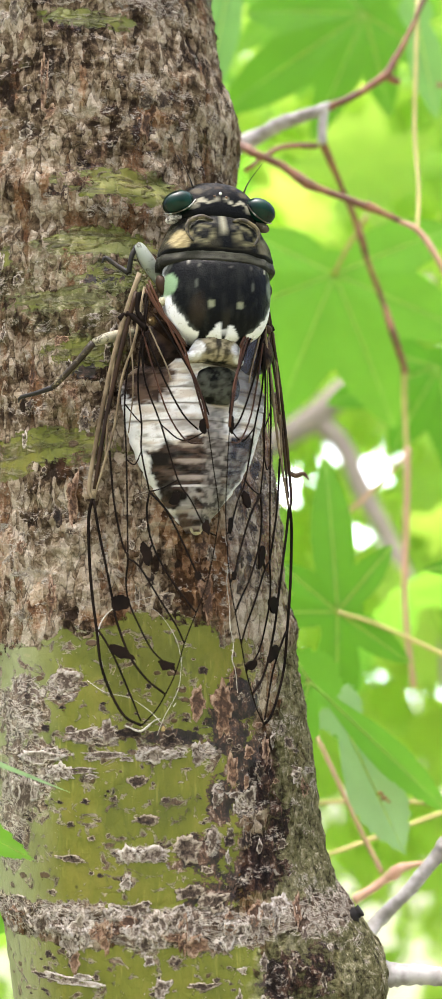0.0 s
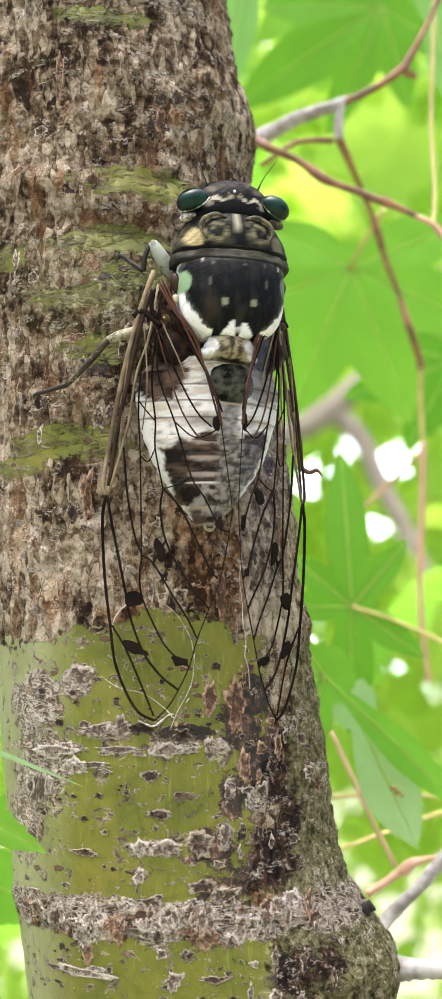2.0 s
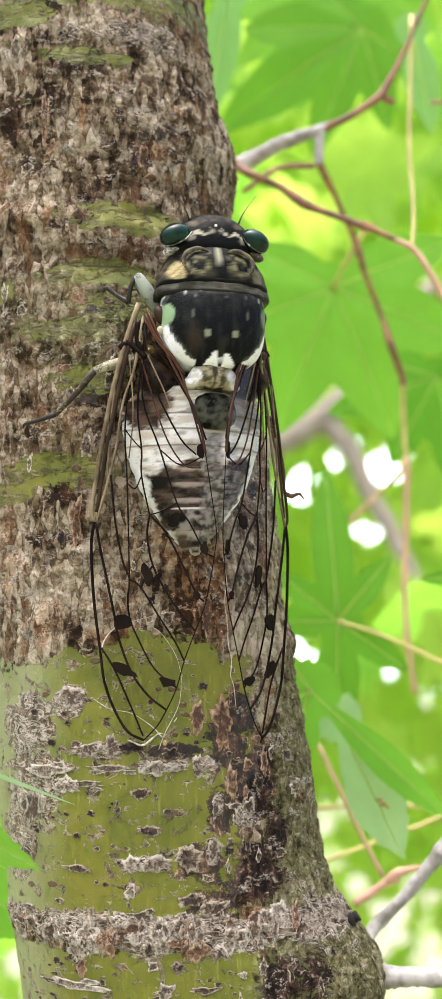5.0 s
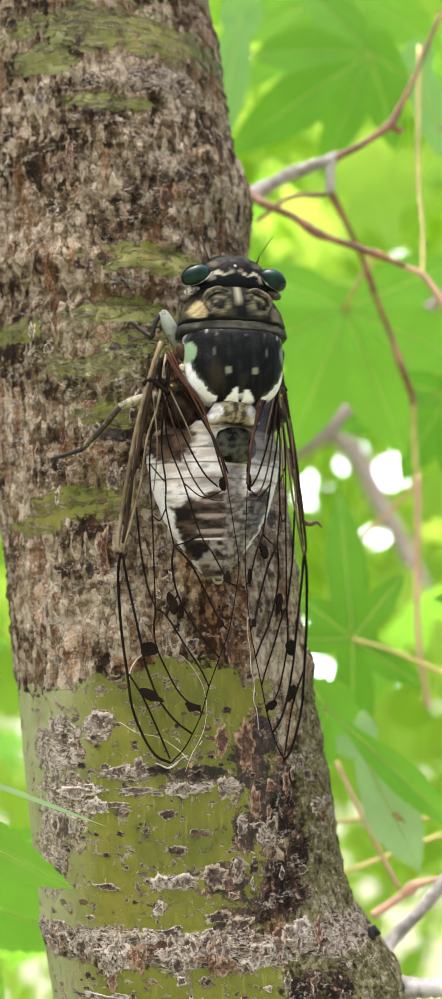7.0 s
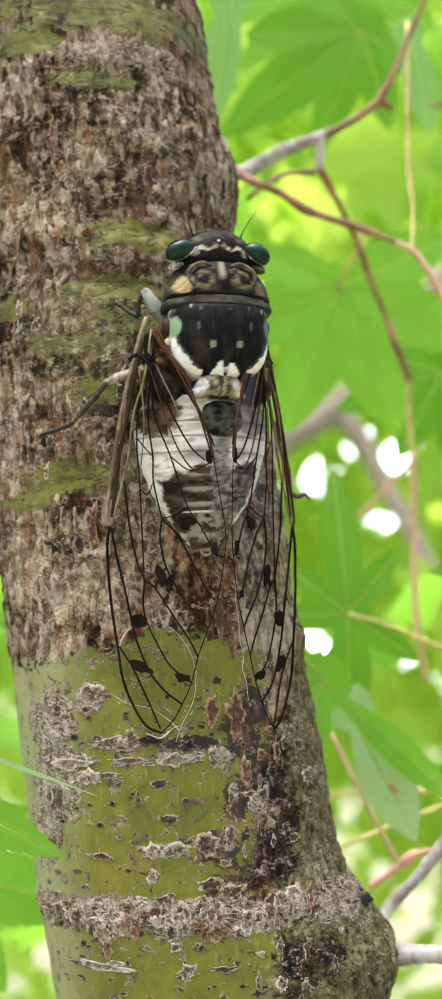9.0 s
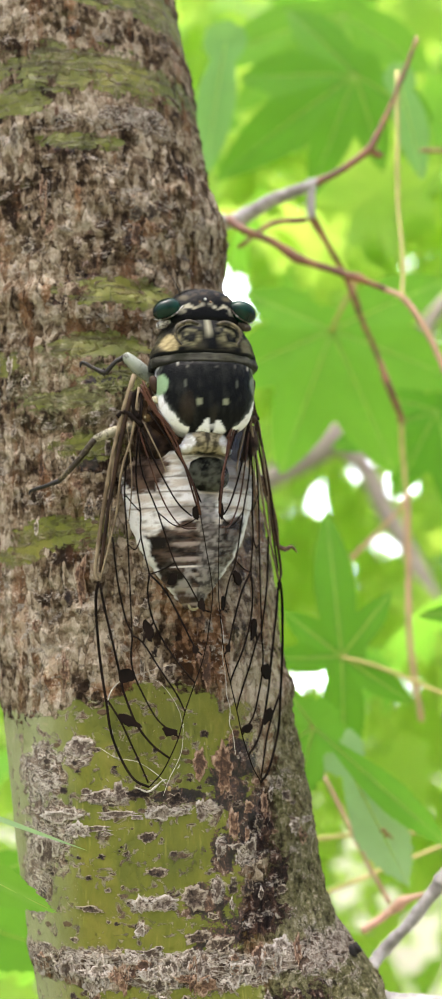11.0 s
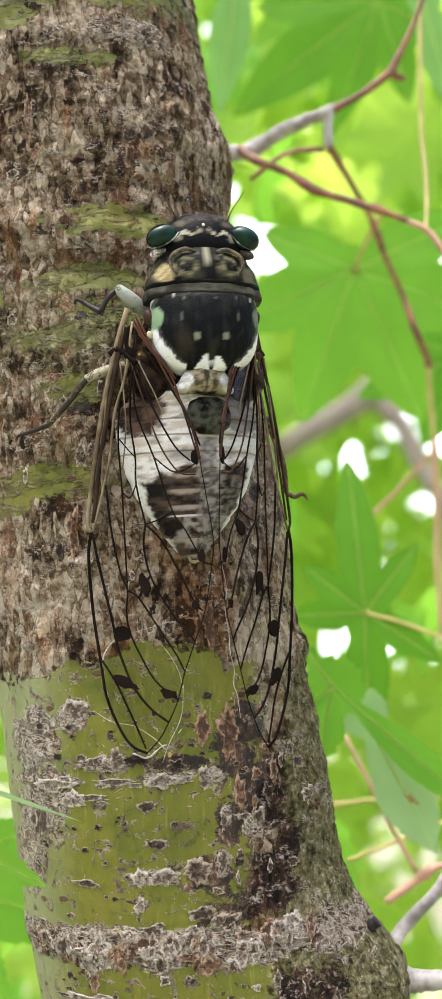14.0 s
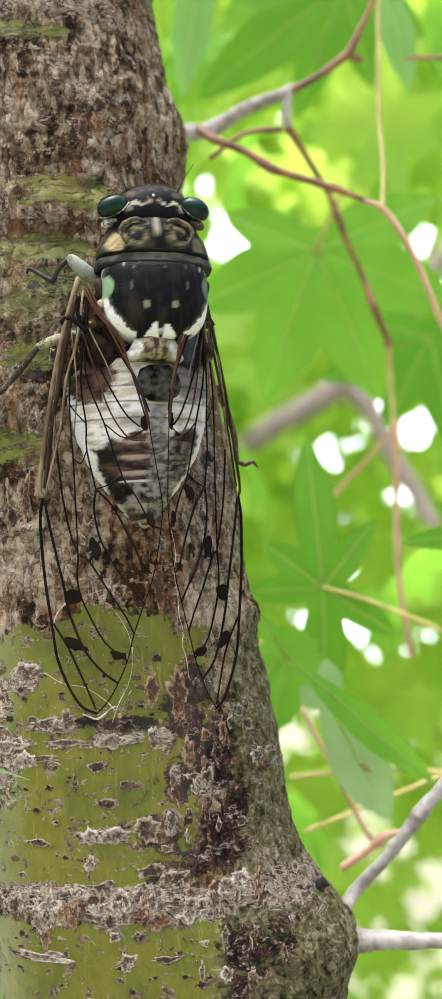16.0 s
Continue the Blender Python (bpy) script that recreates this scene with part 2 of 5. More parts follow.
BARK = bark_material()
TWIG_GREY = simple("grey_twig_bark", (0.44, 0.42, 0.39), (0.2, 0.185, 0.16), 0.85, 700, 0.5)
TWIG_RED = simple("red_brown_twig_bark", (0.3, 0.135, 0.068), (0.13, 0.058, 0.033), 0.6, 500)
TWIG_GREEN = simple("yellow_green_stem", (0.55, 0.46, 0.16), (0.38, 0.34, 0.09), 0.5, 300)
TWIG_PINK = simple("pink_stem", (0.6, 0.35, 0.25), (0.45, 0.3, 0.16), 0.5, 300)
LEAF = leaf_material("maple_leaf_green", (0.165, 0.395, 0.042), (0.31, 0.5, 0.11))
LEAF_DARK = leaf_material("maple_leaf_dark_green", (0.115, 0.31, 0.026), (0.24, 0.42, 0.08), 0.52)
LEAF_PALE = leaf_material("maple_leaf_pale_underside", (0.28, 0.46, 0.235), (0.38, 0.55, 0.31), 0.42)
LEAF_MINT = leaf_material("maple_leaf_backlit_pale", (0.2, 0.42, 0.13), (0.3, 0.5, 0.2), 0.45)
# far leaves: bright haze put into the colour, paler and yellower than LEAF
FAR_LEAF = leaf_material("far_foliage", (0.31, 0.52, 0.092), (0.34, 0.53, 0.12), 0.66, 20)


# ---- mesh helpers ----
def mesh_of(bm, name, material, smooth=True):
    me = bpy.data.meshes.new(name)
    bm.to_mesh(me)
    bm.free()
    if smooth:
        for p in me.polygons:
            p.use_smooth = True
    me.materials.append(material)
    return me


def thing(name, label, category, m=None, group="", kind=""):
    ob = tagged(new(name), label, category, group, kind)
    if m is not None:
        ob.matrix_world = m
    return ob


def part(name, bm, material, parent, label="", smooth=True):
    ob = new(name, mesh_of(bm, name, material, smooth))
    ob.parent = parent
    return tagged(ob, label)


def smooth_path(points, per=6):
    """Catmull-Rom through points of (x, y, z, radius)."""
    p = [Vector(q) for q in points]
    p = [p[0] * 2 - p[1]] + p + [p[-1] * 2 - p[-2]]
    out = []
    for i in range(1, len(p) - 2):
        a, b, c, d = p[i - 1 : i + 3]
        for s in range(per):
            t = s / per
            out.append(0.5 * (2 * b + (c - a) * t + (2 * a - 5 * b + 4 * c - d) * t * t + (3 * b - a - 3 * c + d) * t**3))
    out.append(p[-2])
    return out


def tube(bm, points, sides=8, per=6, flat=1.0, wobble=0.0, seed=0):
    """A tapered tube with closed ends along points of (x, y, z, radius)."""
    path = smooth_path([tuple(q) for q in points], per)
    rings, up = [], Vector((0.3, 0.2, 1))
    for i, q in enumerate(path):
        here = Vector(q[:3])
        ahead = Vector(path[min(i + 1, len(path) - 1)][:3]) - Vector(path[max(i - 1, 0)][:3])
        ahead.normalize()
        side = ahead.cross(up)
        if side.length < 1e-4:
            side = ahead.orthogonal()
        side.normalize()
        over = side.cross(ahead).normalized()
        r = max(q[3], 1e-6)
        ring = []
        for s in range(sides):
            a = 2 * math.pi * s / sides
            k = r * (1 + (wobble * noise.noise(here / max(r, 1e-6) * 0.6 + Vector((math.cos(a), math.sin(a), seed))) if wobble else 0))
            ring.append(bm.verts.new(here + side * (math.cos(a) * k) + over * (math.sin(a) * k * flat)))
        rings.append(ring)
    for a, b in zip(rings, rings[1:]):
        for s in range(sides):
            bm.faces.new((a[s], a[(s + 1) % sides], b[(s + 1) % sides], b[s]))
    bm.faces.new(rings[0][::-1])
    bm.faces.new(rings[-1])
    return bm


def ball(bm, centre, radii, turn=None, u=16, v=10):
    m = Matrix.Translation(centre) @ (turn.to_4x4() if turn else Matrix()) @ Matrix.Diagonal((*radii, 1))
    bmesh.ops.create_uvsphere(bm, u_segments=u, v_segments=v, radius=1.0, matrix=m)
    return bm


# ---- trunk ----
AXIS_Y = 25.5


def axis_x(z):
    """The trunk leans to one side as it rises, and bends a little."""
    return -14.6 - 0.122 * z - 0.0004 * z * max(z, 0) * 0.3 + (0.0009 * (z + 60) ** 2 if z < -60 else 0)


def radius(z):
    r = 20.4 - 0.012 * (z + 40)
    return max(r, 15)


def blob(x, z, cx, cz, rx, rz):
    """1 in the middle of an oval patch, 0 well outside it."""
    d = math.hypot((x - cx) / rx, (z - cz) / rz)
    return max(0.0, min(1.0, 1.5 - d))


def trunk_masks(x, z, a):
    """Where the smooth green bark, the dark stain and the pale crust lie, by the place on the front."""
    w = 2.6 * noise.noise(Vector((x * 0.12, z * 0.12, 3.1))) + 1.6 * noise.noise(Vector((x * 0.35, z * 0.3, 7.7)))
    edge_top = -36.5 + (0.25 * min(0, x + 8)) * 0.3 + w
    green = 0.0
    g = min(1.0, max(0.0, (edge_top - z) / 4 + 0.5)) * min(1.0, max(0.0, (z + 68.5 + w * 0.6) / 3 + 0.5))
    g *= min(1.0, max(0.0, (3.5 + 0.08 * (z + 50) + w - x) / 4 + 0.5))
    green = max(green, g)
    g = min(1.0, max(0.0, (-71.5 + w * 0.6 - z) / 2.5 + 0.5)) * min(1.0, max(0.0, (4 + w - x) / 4 + 0.5))
    green = max(green, g)
    for cx, cz, rx, rz in ((-10.5, 16.8, 8, 2.2), (-14, 9.5, 7, 2.0), (-12, 5.0, 5, 2.4), (-18.5, 2.2, 7, 1.5), (-15.5, -4.3, 5, 2.4), (-18.5, -15.2, 8, 2.1), (-26, -17.6, 4, 1.6), (-16, 38.3, 6, 1.4), (-24.6, 44.7, 5, 2.8), (-14, 49, 15, 3.6), (-8, 62, 12, 4), (-28, 8, 4, 1.6)):
        green = max(green, 0.85 * blob(x, z, cx, cz, rx, rz))
    dark = 0.0
    for cx, cz, rx, rz in ((4.5, -53, 3, 5), (5.2, -63.5, 3.2, 4), (6.8, -76.5, 2.6, 6), (-1.5, -62, 3, 2.2), (-4.8, -49.0, 3.4, 0.9), (0.5, -56, 1.4, 3), (-9, 24, 2.4, 3), (2.3, -45.6, 2.6, 4), (7.5, -59, 1.6, 3), (0, -66, 4, 1.6), (9.8, -75, 1.6, 3.5), (-18.6, 36.9, 2.4, 1.1), (-12, 30.9, 1.4, 0.8), (-7.2, 23.4, 0.9, 1.8), (-15.5, 20, 2.4, 1.8), (-18.9, 15.8, 1.8, 0.9), (-13.2, 5.3, 3.2, 1.5), (-15, -6.4, 2.4, 1.3), (-6.3, 29.2, 1.1, 1.8), (-1.5, 23.5, 0.8, 2.8), (1.7, -47.5, 3, 4)):
        dark = max(dark, (0.45 if z > -10 else 0.62 if z < -70 else 0.8) * blob(x, z, cx, cz, rx, rz))
    # a dark furrow arches over the old knot
    if z > 15:
        furrow = abs(math.hypot((x + 9.2) / 8.8, (z - 15.5) / 12.5) - 1.0 + 0.05 * w / 2.6)
        dark = max(dark, 0.5 * max(0.0, 1 - furrow / 0.13))
    crust = 0.25
    band = max(0.0, 1.3 - abs(z + 69.5 + w * 0.5) / 2.2)
    crust = max(crust, min(0.9, band))
    for cx, cz, rx, rz in ((-17.5, -43.5, 2, 2), (-22.5, -46, 3.5, 4), (-21.5, -54, 4, 5), (-24, -60, 2.5, 5), (-13.5, -49, 3.5, 0.9), (-6, -50.5, 3.5, 0.8), (-1, -51, 1.5, 1.4), (-8.5, -61.7, 3.2, 1.0), (-0.3, -60.5, 0.9, 1.8), (0.3, -55, 0.6, 1.6), (-9.8, -64.5, 0.7, 1.1), (3.8, -56.5, 0.8, 1.6), (-21, -51, 5, 1.2), (-18.1, 41.4, 1.9, 1.9), (-9, 42.5, 5, 2)):
        crust = max(crust, 0.68 * blob(x, z, cx, cz, rx, rz))
    if green > 0.5 and crust <= 0.3:
        crust = 0.05
    if green > 0.2 and z > -33:
        crust = -0.6
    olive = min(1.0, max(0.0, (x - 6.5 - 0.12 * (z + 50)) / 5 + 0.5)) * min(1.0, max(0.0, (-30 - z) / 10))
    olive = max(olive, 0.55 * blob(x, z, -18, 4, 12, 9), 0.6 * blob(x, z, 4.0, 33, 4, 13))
    pale = min(1.0, max(0.0, (-18 - x) / 6 + 0.2)) if z < -30 else 0.0
    warm = 0.0
    for cx, cz, rx, rz in ((-1.5, -30, 4.5, 8), (-5, -24, 3, 5), (-12, -35.5, 4, 2), (-8.0, 26.6, 2.6, 2.0), (-24.8, 30.5, 0.9, 3.4), (-26.3, 23, 1.1, 2.4), (-16.2, 29.7, 0.7, 4.4), (-23.7, 14.7, 0.7, 3.4), (-20.6, 16.9, 0.7, 3.2), (-17.7, -17.8, 1.0, 2.2), (-16.2, -21.5, 0.9, 2.8), (-25.5, -27, 0.6, 5), (-21, -34, 1.5, 4), (0, 50, 1.5, 8), (-17, 62, 1.5, 8)):
        warm = max(warm, 0.7 * blob(x, z, cx, cz, rx, rz))
    return green, dark, crust, olive, pale, warm


def trunk_radius(a, z, r0, g, c):
    """The bark's own relief over the round trunk."""
    x, y = math.cos(a), math.sin(a)
    low = noise.noise(Vector((x * 1.2, y * 1.2, z * 0.03)))
    rough = noise.fractal(Vector((x * r0 * 0.22, y * r0 * 0.22, z * 0.075)), 0.9, 2.1, 4)
    fine = noise.fractal(Vector((x * r0 * 0.7, y * r0 * 0.7, z * 0.45)), 0.7, 2.0, 4)
    rr = r0 + 0.55 * low + (0.55 * rough + 0.42 * fine) * (1 - 0.8 * g) + 0.35 * max(0.0, c - 0.4)
    # swelling where the side branch leaves, a knob, and the rings of an old scar
    right = max(0.0, x) ** 2
    rr += right * (5.7 * math.exp(-(((z + 78) / 8.2) ** 2)) + 0.9 * math.exp(-(((z + 36) / 1.8) ** 2)) * max(0.0, x) ** 8) + right * (2.5 * math.exp(-(((z - 32.5) / (4.5 if z > 32.5 else 8)) ** 2)) + 0.9 * min(1.0, max(0.0, (z - 34) / 8)))
    if y < 0 and 0 < z < 45:
        # rings round an old knot
        d = math.hypot((r0 * x - 8.5) / 7.5, (z - 20) / 5.5)
        rr += 0.3 * math.sin(d * 11 + 1.5 * noise.noise(Vector((x * 4, y * 4, z * 0.2)))) * math.exp(-1.3 * d * d)
    return rr + 0.7 * math.exp(-(((z - 16 + 3 * x) / 2.0) ** 2)) - 0.4 * math.exp(-(((z - 11 + 3 * x) / 1.6) ** 2))


def build_trunk():
    fine_z = [z * 0.4 for z in range(-240, 226)]
    zs = [-1600, -1500, -1300, -1000, -700, -500, -350, -250, -180, -150, -130, -115, -105, -100] + fine_z + [92, 97, 105, 120, 150, 200, 300, 450, 600]
    front = [radians(d) for d in np.arange(-190, 10.1, 1.1)]
    back = [radians(d) for d in np.arange(16, 164, 6)]
    angles = front + back
    n = len(angles)
    co, green, dark, crust, olive, pale, warm = [], [], [], [], [], [], []
    for z in zs:
        r0, cx = radius(z), axis_x(z)
        if z < -100:
            cx, r0 = axis_x(-100) + (z + 100) * -0.06, r0 * (1 + (-100 - z) / 2500)
        for a in angles:
            x, y = math.cos(a), math.sin(a)
            fx = cx + r0 * x
            g, d, c, o, q, m = trunk_masks(fx, z, a) if -100 <= z <= 92 else (0.0, 0.0, 0.25, 0.0, 0.0, 0.0)
            if y > 0.35:
                g = d = 0.0
            rr = trunk_radius(a, z, r0, g, c)
            co.append(at(cx + rr * x, AXIS_Y + rr * y, z))
            green.append(g), dark.append(d), crust.append(c), olive.append(o), pale.append(q), warm.append(m)
    faces = [(i * n + j, i * n + (j + 1) % n, (i + 1) * n + (j + 1) % n, (i + 1) * n + j) for i in range(len(zs) - 1) for j in range(n)]
    me = bpy.data.meshes.new("trunk")
    me.from_pydata(co, [], faces)
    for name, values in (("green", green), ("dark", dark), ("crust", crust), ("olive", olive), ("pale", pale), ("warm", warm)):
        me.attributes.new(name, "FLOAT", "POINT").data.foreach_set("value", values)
    for p in me.polygons:
        p.use_smooth = True
    me.materials.append(BARK)
    return me


tree = thing("maple_tree", "young maple tree with patchy grey and green bark", "tree")
trunk = new("trunk", build_trunk())
trunk.parent = tree
tagged(trunk, "leaning trunk with grey crusted and smooth green bark")


# ---- the insect ----
def marking_material(name, base, light, scale, cover, rough=0.35, sheen=0.0):
    """Chitin with scattered blotches of a lighter tone and fine hairs of grain."""
    k = Nodes(name)
    v = k.coords()
    n = k.noise(v, scale, 4, 0.6, 0.4)
    fine = k.noise(v, scale * 6, 3)
    f = k.step(n, 1 - cover - 0.06, 1 - cover + 0.06)
    f = k.math("MULTIPLY", f, k.step(fine, 0.3, 0.6))
    col = k.mix(f, base, light)
    return k.surface(k.principled(col, rough, Normal=k.bump(fine, 0.35, 0.00015), Specular_IOR_Level=0.2))


CHITIN_OLIVE = marking_material("olive_brown_chitin", (0.03, 0.026, 0.015), (0.12, 0.1, 0.05), 420, 0.5, 0.45)
CHITIN_OCHRE = marking_material("ochre_chitin", (0.3, 0.22, 0.09), (0.45, 0.36, 0.17), 600, 0.5, 0.6)
CHITIN_BROWN = marking_material("brown_chitin", (0.05, 0.028, 0.015), (0.16, 0.1, 0.05), 500, 0.5, 0.4)
CHITIN_SPOT = marking_material("tan_chitin", (0.3, 0.28, 0.17), (0.4, 0.38, 0.26), 600, 0.5, 0.5)
WAX_WHITE = marking_material("white_waxy_bloom", (0.6, 0.59, 0.57), (0.34, 0.31, 0.28), 380, 0.36, 0.8)
WAX_THIN = marking_material("thin_white_bloom", (0.07, 0.055, 0.045), (0.62, 0.6, 0.57), 420, 0.47, 0.7)
LEG_PALE = marking_material("pale_leg", (0.3, 0.33, 0.28), (0.1, 0.1, 0.075), 900, 0.45, 0.35)
LEG_TAN = marking_material("mottled_tan_leg", (0.03, 0.023, 0.014), (0.25, 0.21, 0.12), 700, 0.42, 0.4)
LEG_CREAM = marking_material("cream_leg", (0.33, 0.31, 0.21), (0.05, 0.04, 0.025), 850, 0.45, 0.4)
LEG_DARK = marking_material("dark_leg", (0.02, 0.018, 0.015), (0.08, 0.06, 0.04), 500, 0.4, 0.35)
VEIN_DARK = simple("dark_wing_vein", (0.012, 0.008, 0.006), (0.005, 0.004, 0.003), 0.7, 800, 0.1, Specular_IOR_Level=0.03)
VEIN_TAN = simple("tan_wing_vein", (0.25, 0.2, 0.12), (0.09, 0.065, 0.038), 0.4, 500, 0.1, Specular_IOR_Level=0.12)
VEIN_BROWN = simple("brown_wing_vein", (0.045, 0.026, 0.014), (0.015, 0.009, 0.006), 0.45, 500, 0.1, Specular_IOR_Level=0.12)
VEIN_RED = simple("red_brown_wing_vein", (0.07, 0.03, 0.015), (0.022, 0.011, 0.007), 0.4, 500, 0.1, Specular_IOR_Level=0.12)


def eye_material():
    k = Nodes("green_compound_eye")
    v = k.coords()
    f = k.noise(v, 300, 2)
    col = k.ramp(f, (0.35, (0.001, 0.003, 0.0025)), (0.65, (0.005, 0.03, 0.018)))
    cell = k.voronoi(v, 9000)
    return k.surface(k.principled(col, 0.1, Normal=k.bump(cell, 0.04, 0.00005), Specular_IOR_Level=0.2))


def membrane_material():
    k = Nodes("clear_wing_membrane")
    v = k.coords()
    n = k.noise(v, 350, 3)
    see = k.add("BsdfTransparent", Color=(0.97, 0.96, 0.94)).outputs["BSDF"]
    g = k.add("BsdfGlossy", Color=(0.9, 0.9, 0.9), Roughness=0.22, Normal=k.bump(n, 0.25, 0.0004)).outputs["BSDF"]
    fr = k.add("Fresnel", IOR=1.3).outputs[0]
    m = k.add("MixShader", Fac=k.math("MULTIPLY", fr, 0.07))
    k.put(m, "i1", see)
    k.put(m, "i2", g)
    return k.surface(m.outputs[0])


def painted_material():
    """Chitin whose markings are in the mesh's colours; waxy white is dull, black is glossy."""
    k = Nodes("marked_chitin")
    v = k.coords((1000, 1000, 1000))
    tint = k.add("Attribute", {"attribute_name": "tint"}).outputs["Color"]
    fine = k.noise(v, 5.0, 5, 0.65)
    mid = k.noise(v, 1.4, 4, 0.6, 0.5)
    light = k.add("SeparateColor", Color=tint).outputs[1]
    wax = k.step(light, 0.2, 0.5)
    worn = k.mix(k.step(k.math("ADD", k.math("MULTIPLY", mid, 0.6), k.math("MULTIPLY", fine, 0.4)), 0.36, 0.47, 0.5, 0.0), tint, (0.34, 0.29, 0.24))
    dusty = k.mix(k.step(k.math("ADD", k.math("MULTIPLY", fine, 0.75), k.math("MULTIPLY", mid, 0.25)), 0.56, 0.7, 0.0, 0.14), tint, (0.085, 0.085, 0.062))
    col = k.mix(wax, dusty, worn)
    h = k.math("ADD", k.math("MULTIPLY", fine, 0.5), k.math("MULTIPLY", mid, 0.8))
    return k.surface(k.principled(col, k.step(wax, 0, 1, 0.34, 0.85), Normal=k.bump(h, 0.5, 0.0002), Specular_IOR_Level=0.06))


def smoky_material():
    """The brown, half clear skin at the root of the wing."""
    k = Nodes("smoky_wing_root")
    v = k.coords((1000, 1000, 1000))
    see = k.add("BsdfTransparent", Color=(0.62, 0.5, 0.34)).outputs["BSDF"]
    brown = k.principled(k.ramp(k.noise(v, 0.8, 4), (0.35, (0.006, 0.004, 0.002)), (0.65, (0.026, 0.016, 0.008))), 0.35, Specular_IOR_Level=0.15)
    m = k.add("MixShader", Fac=k.step(k.noise(v, 0.5, 3), 0.3, 0.65, 0.4, 0.1))
    k.put(m, "i1", see)
    k.put(m, "i2", brown)
    return k.surface(m.outputs[0])


SMOKY = smoky_material()
PAINTED = painted_material()
EYE = eye_material()
MEMBRANE = membrane_material()
MID = 1.2
YAW = radians(15)
BODY = Matrix.Translation(at(0, 0, 0)) @ Matrix(((math.cos(YAW), 0, math.sin(YAW), 0), (math.sin(YAW), 0, -math.cos(YAW), 0), (0, 1, 0, 0), (0, 0, 0, 1)))
cicada = thing("cicada", "black, green and white cicada with clear veined wings on the trunk", "cicada", BODY)


def local(x, y, z):
    """A place of the world, in mm, in the insect's own space."""
    return BODY.inverted() @ at(x, y, z)


def loft(bm, sections, sides=28, cx=MID, power=2.3, wave=0.0, per=4):
    """A closed body along y through sections (y, half width, top, bottom), in mm."""
    dense = smooth_path([(y, w, t, b) for y, w, t, b in sections], per)
    rings = []
    for y, w, t, b in dense:
        mid, hz = (t + b) / 2, (t - b) / 2
        ring = []
        for s in range(sides):
            a = 2 * math.pi * s / sides
            c, d = math.cos(a), math.sin(a)
            x = math.copysign(abs(c) ** (2 / power), c) * max(w, 0.02)
            z = math.copysign(abs(d) ** (2 / power), d) * max(hz, 0.02)
            k = 1 + wave * noise.noise(Vector((x, y, z)) * 0.9)
            ring.append(bm.verts.new(Vector((cx + x * k, y, mid + z * k)) * MM))
        rings.append(ring)
    for p, q in zip(rings, rings[1:]):
        for s in range(sides):
            bm.faces.new((p[s], q[s], q[(s + 1) % sides], p[(s + 1) % sides]))
    bm.faces.new(rings[0])
    bm.faces.new(rings[-1][::-1])
    bmesh.ops.recalc_face_normals(bm, faces=bm.faces)
    return bm


def oval(centre, radii, turn=0.0, tilt=0.0):
    bm = bmesh.new()
    ball(bm, Vector(centre) * MM, [r * MM for r in radii], Euler((0, tilt, radians(turn))).to_matrix())
    return bm


def grain(x, y, scale, seed=0.0):
    return noise.fractal(Vector((x * scale, y * scale, seed)), 0.8, 2.0, 4)


def patch(x, y, cx, cy, rx, ry, soft=0.25, seed=0.0):
    """Cover from 0 to 1 by a ragged oval."""
    d = math.hypot((x - cx) / rx, (y - cy) / ry) + 0.25 * grain(x, y, 1.3, seed)
    return max(0.0, min(1.0, (1 - d) / soft + 0.5))


def over(base, colour, f):
    return tuple(p + (q - p) * f for p, q in zip(base, colour))


WHITE, CREAM, INK = (0.7, 0.71, 0.71), (0.36, 0.34, 0.25), (0.004, 0.0045, 0.0045)


def clip(v):
    return max(0.0, min(1.0, v))


def paint_head(x, y, z):
    col = over(INK, (0.045, 0.035, 0.022), clip(2.5 * grain(x, y, 1.1, 44)) * patch(x, y, 0.3, 14.9, 3.4, 1.0, 0.6))
    for s in (-1, 1):
        zig = abs(y - 12.85 - 0.28 * math.sin(3.2 * s * x) + 0.12 * (s * x - 1.6)) + 0.25 * grain(x, y, 1.4, s)
        col = over(col, CREAM, clip((0.3 - zig) / 0.12) * clip((1.6 - abs(s * x - 2.0)) / 0.3))
        col = over(col, (0.22, 0.21, 0.16), 0.8 * patch(s * x, y, 3.3, 12.2, 0.5, 0.4, 0.4, s))
        col = over(col, (0.1, 0.085, 0.05), 0.6 * patch(s * x, y, 2.8, 14.2, 0.7, 0.4, 0.5, s))
    return over(col, INK, clip((11.9 - y) / 0.3))


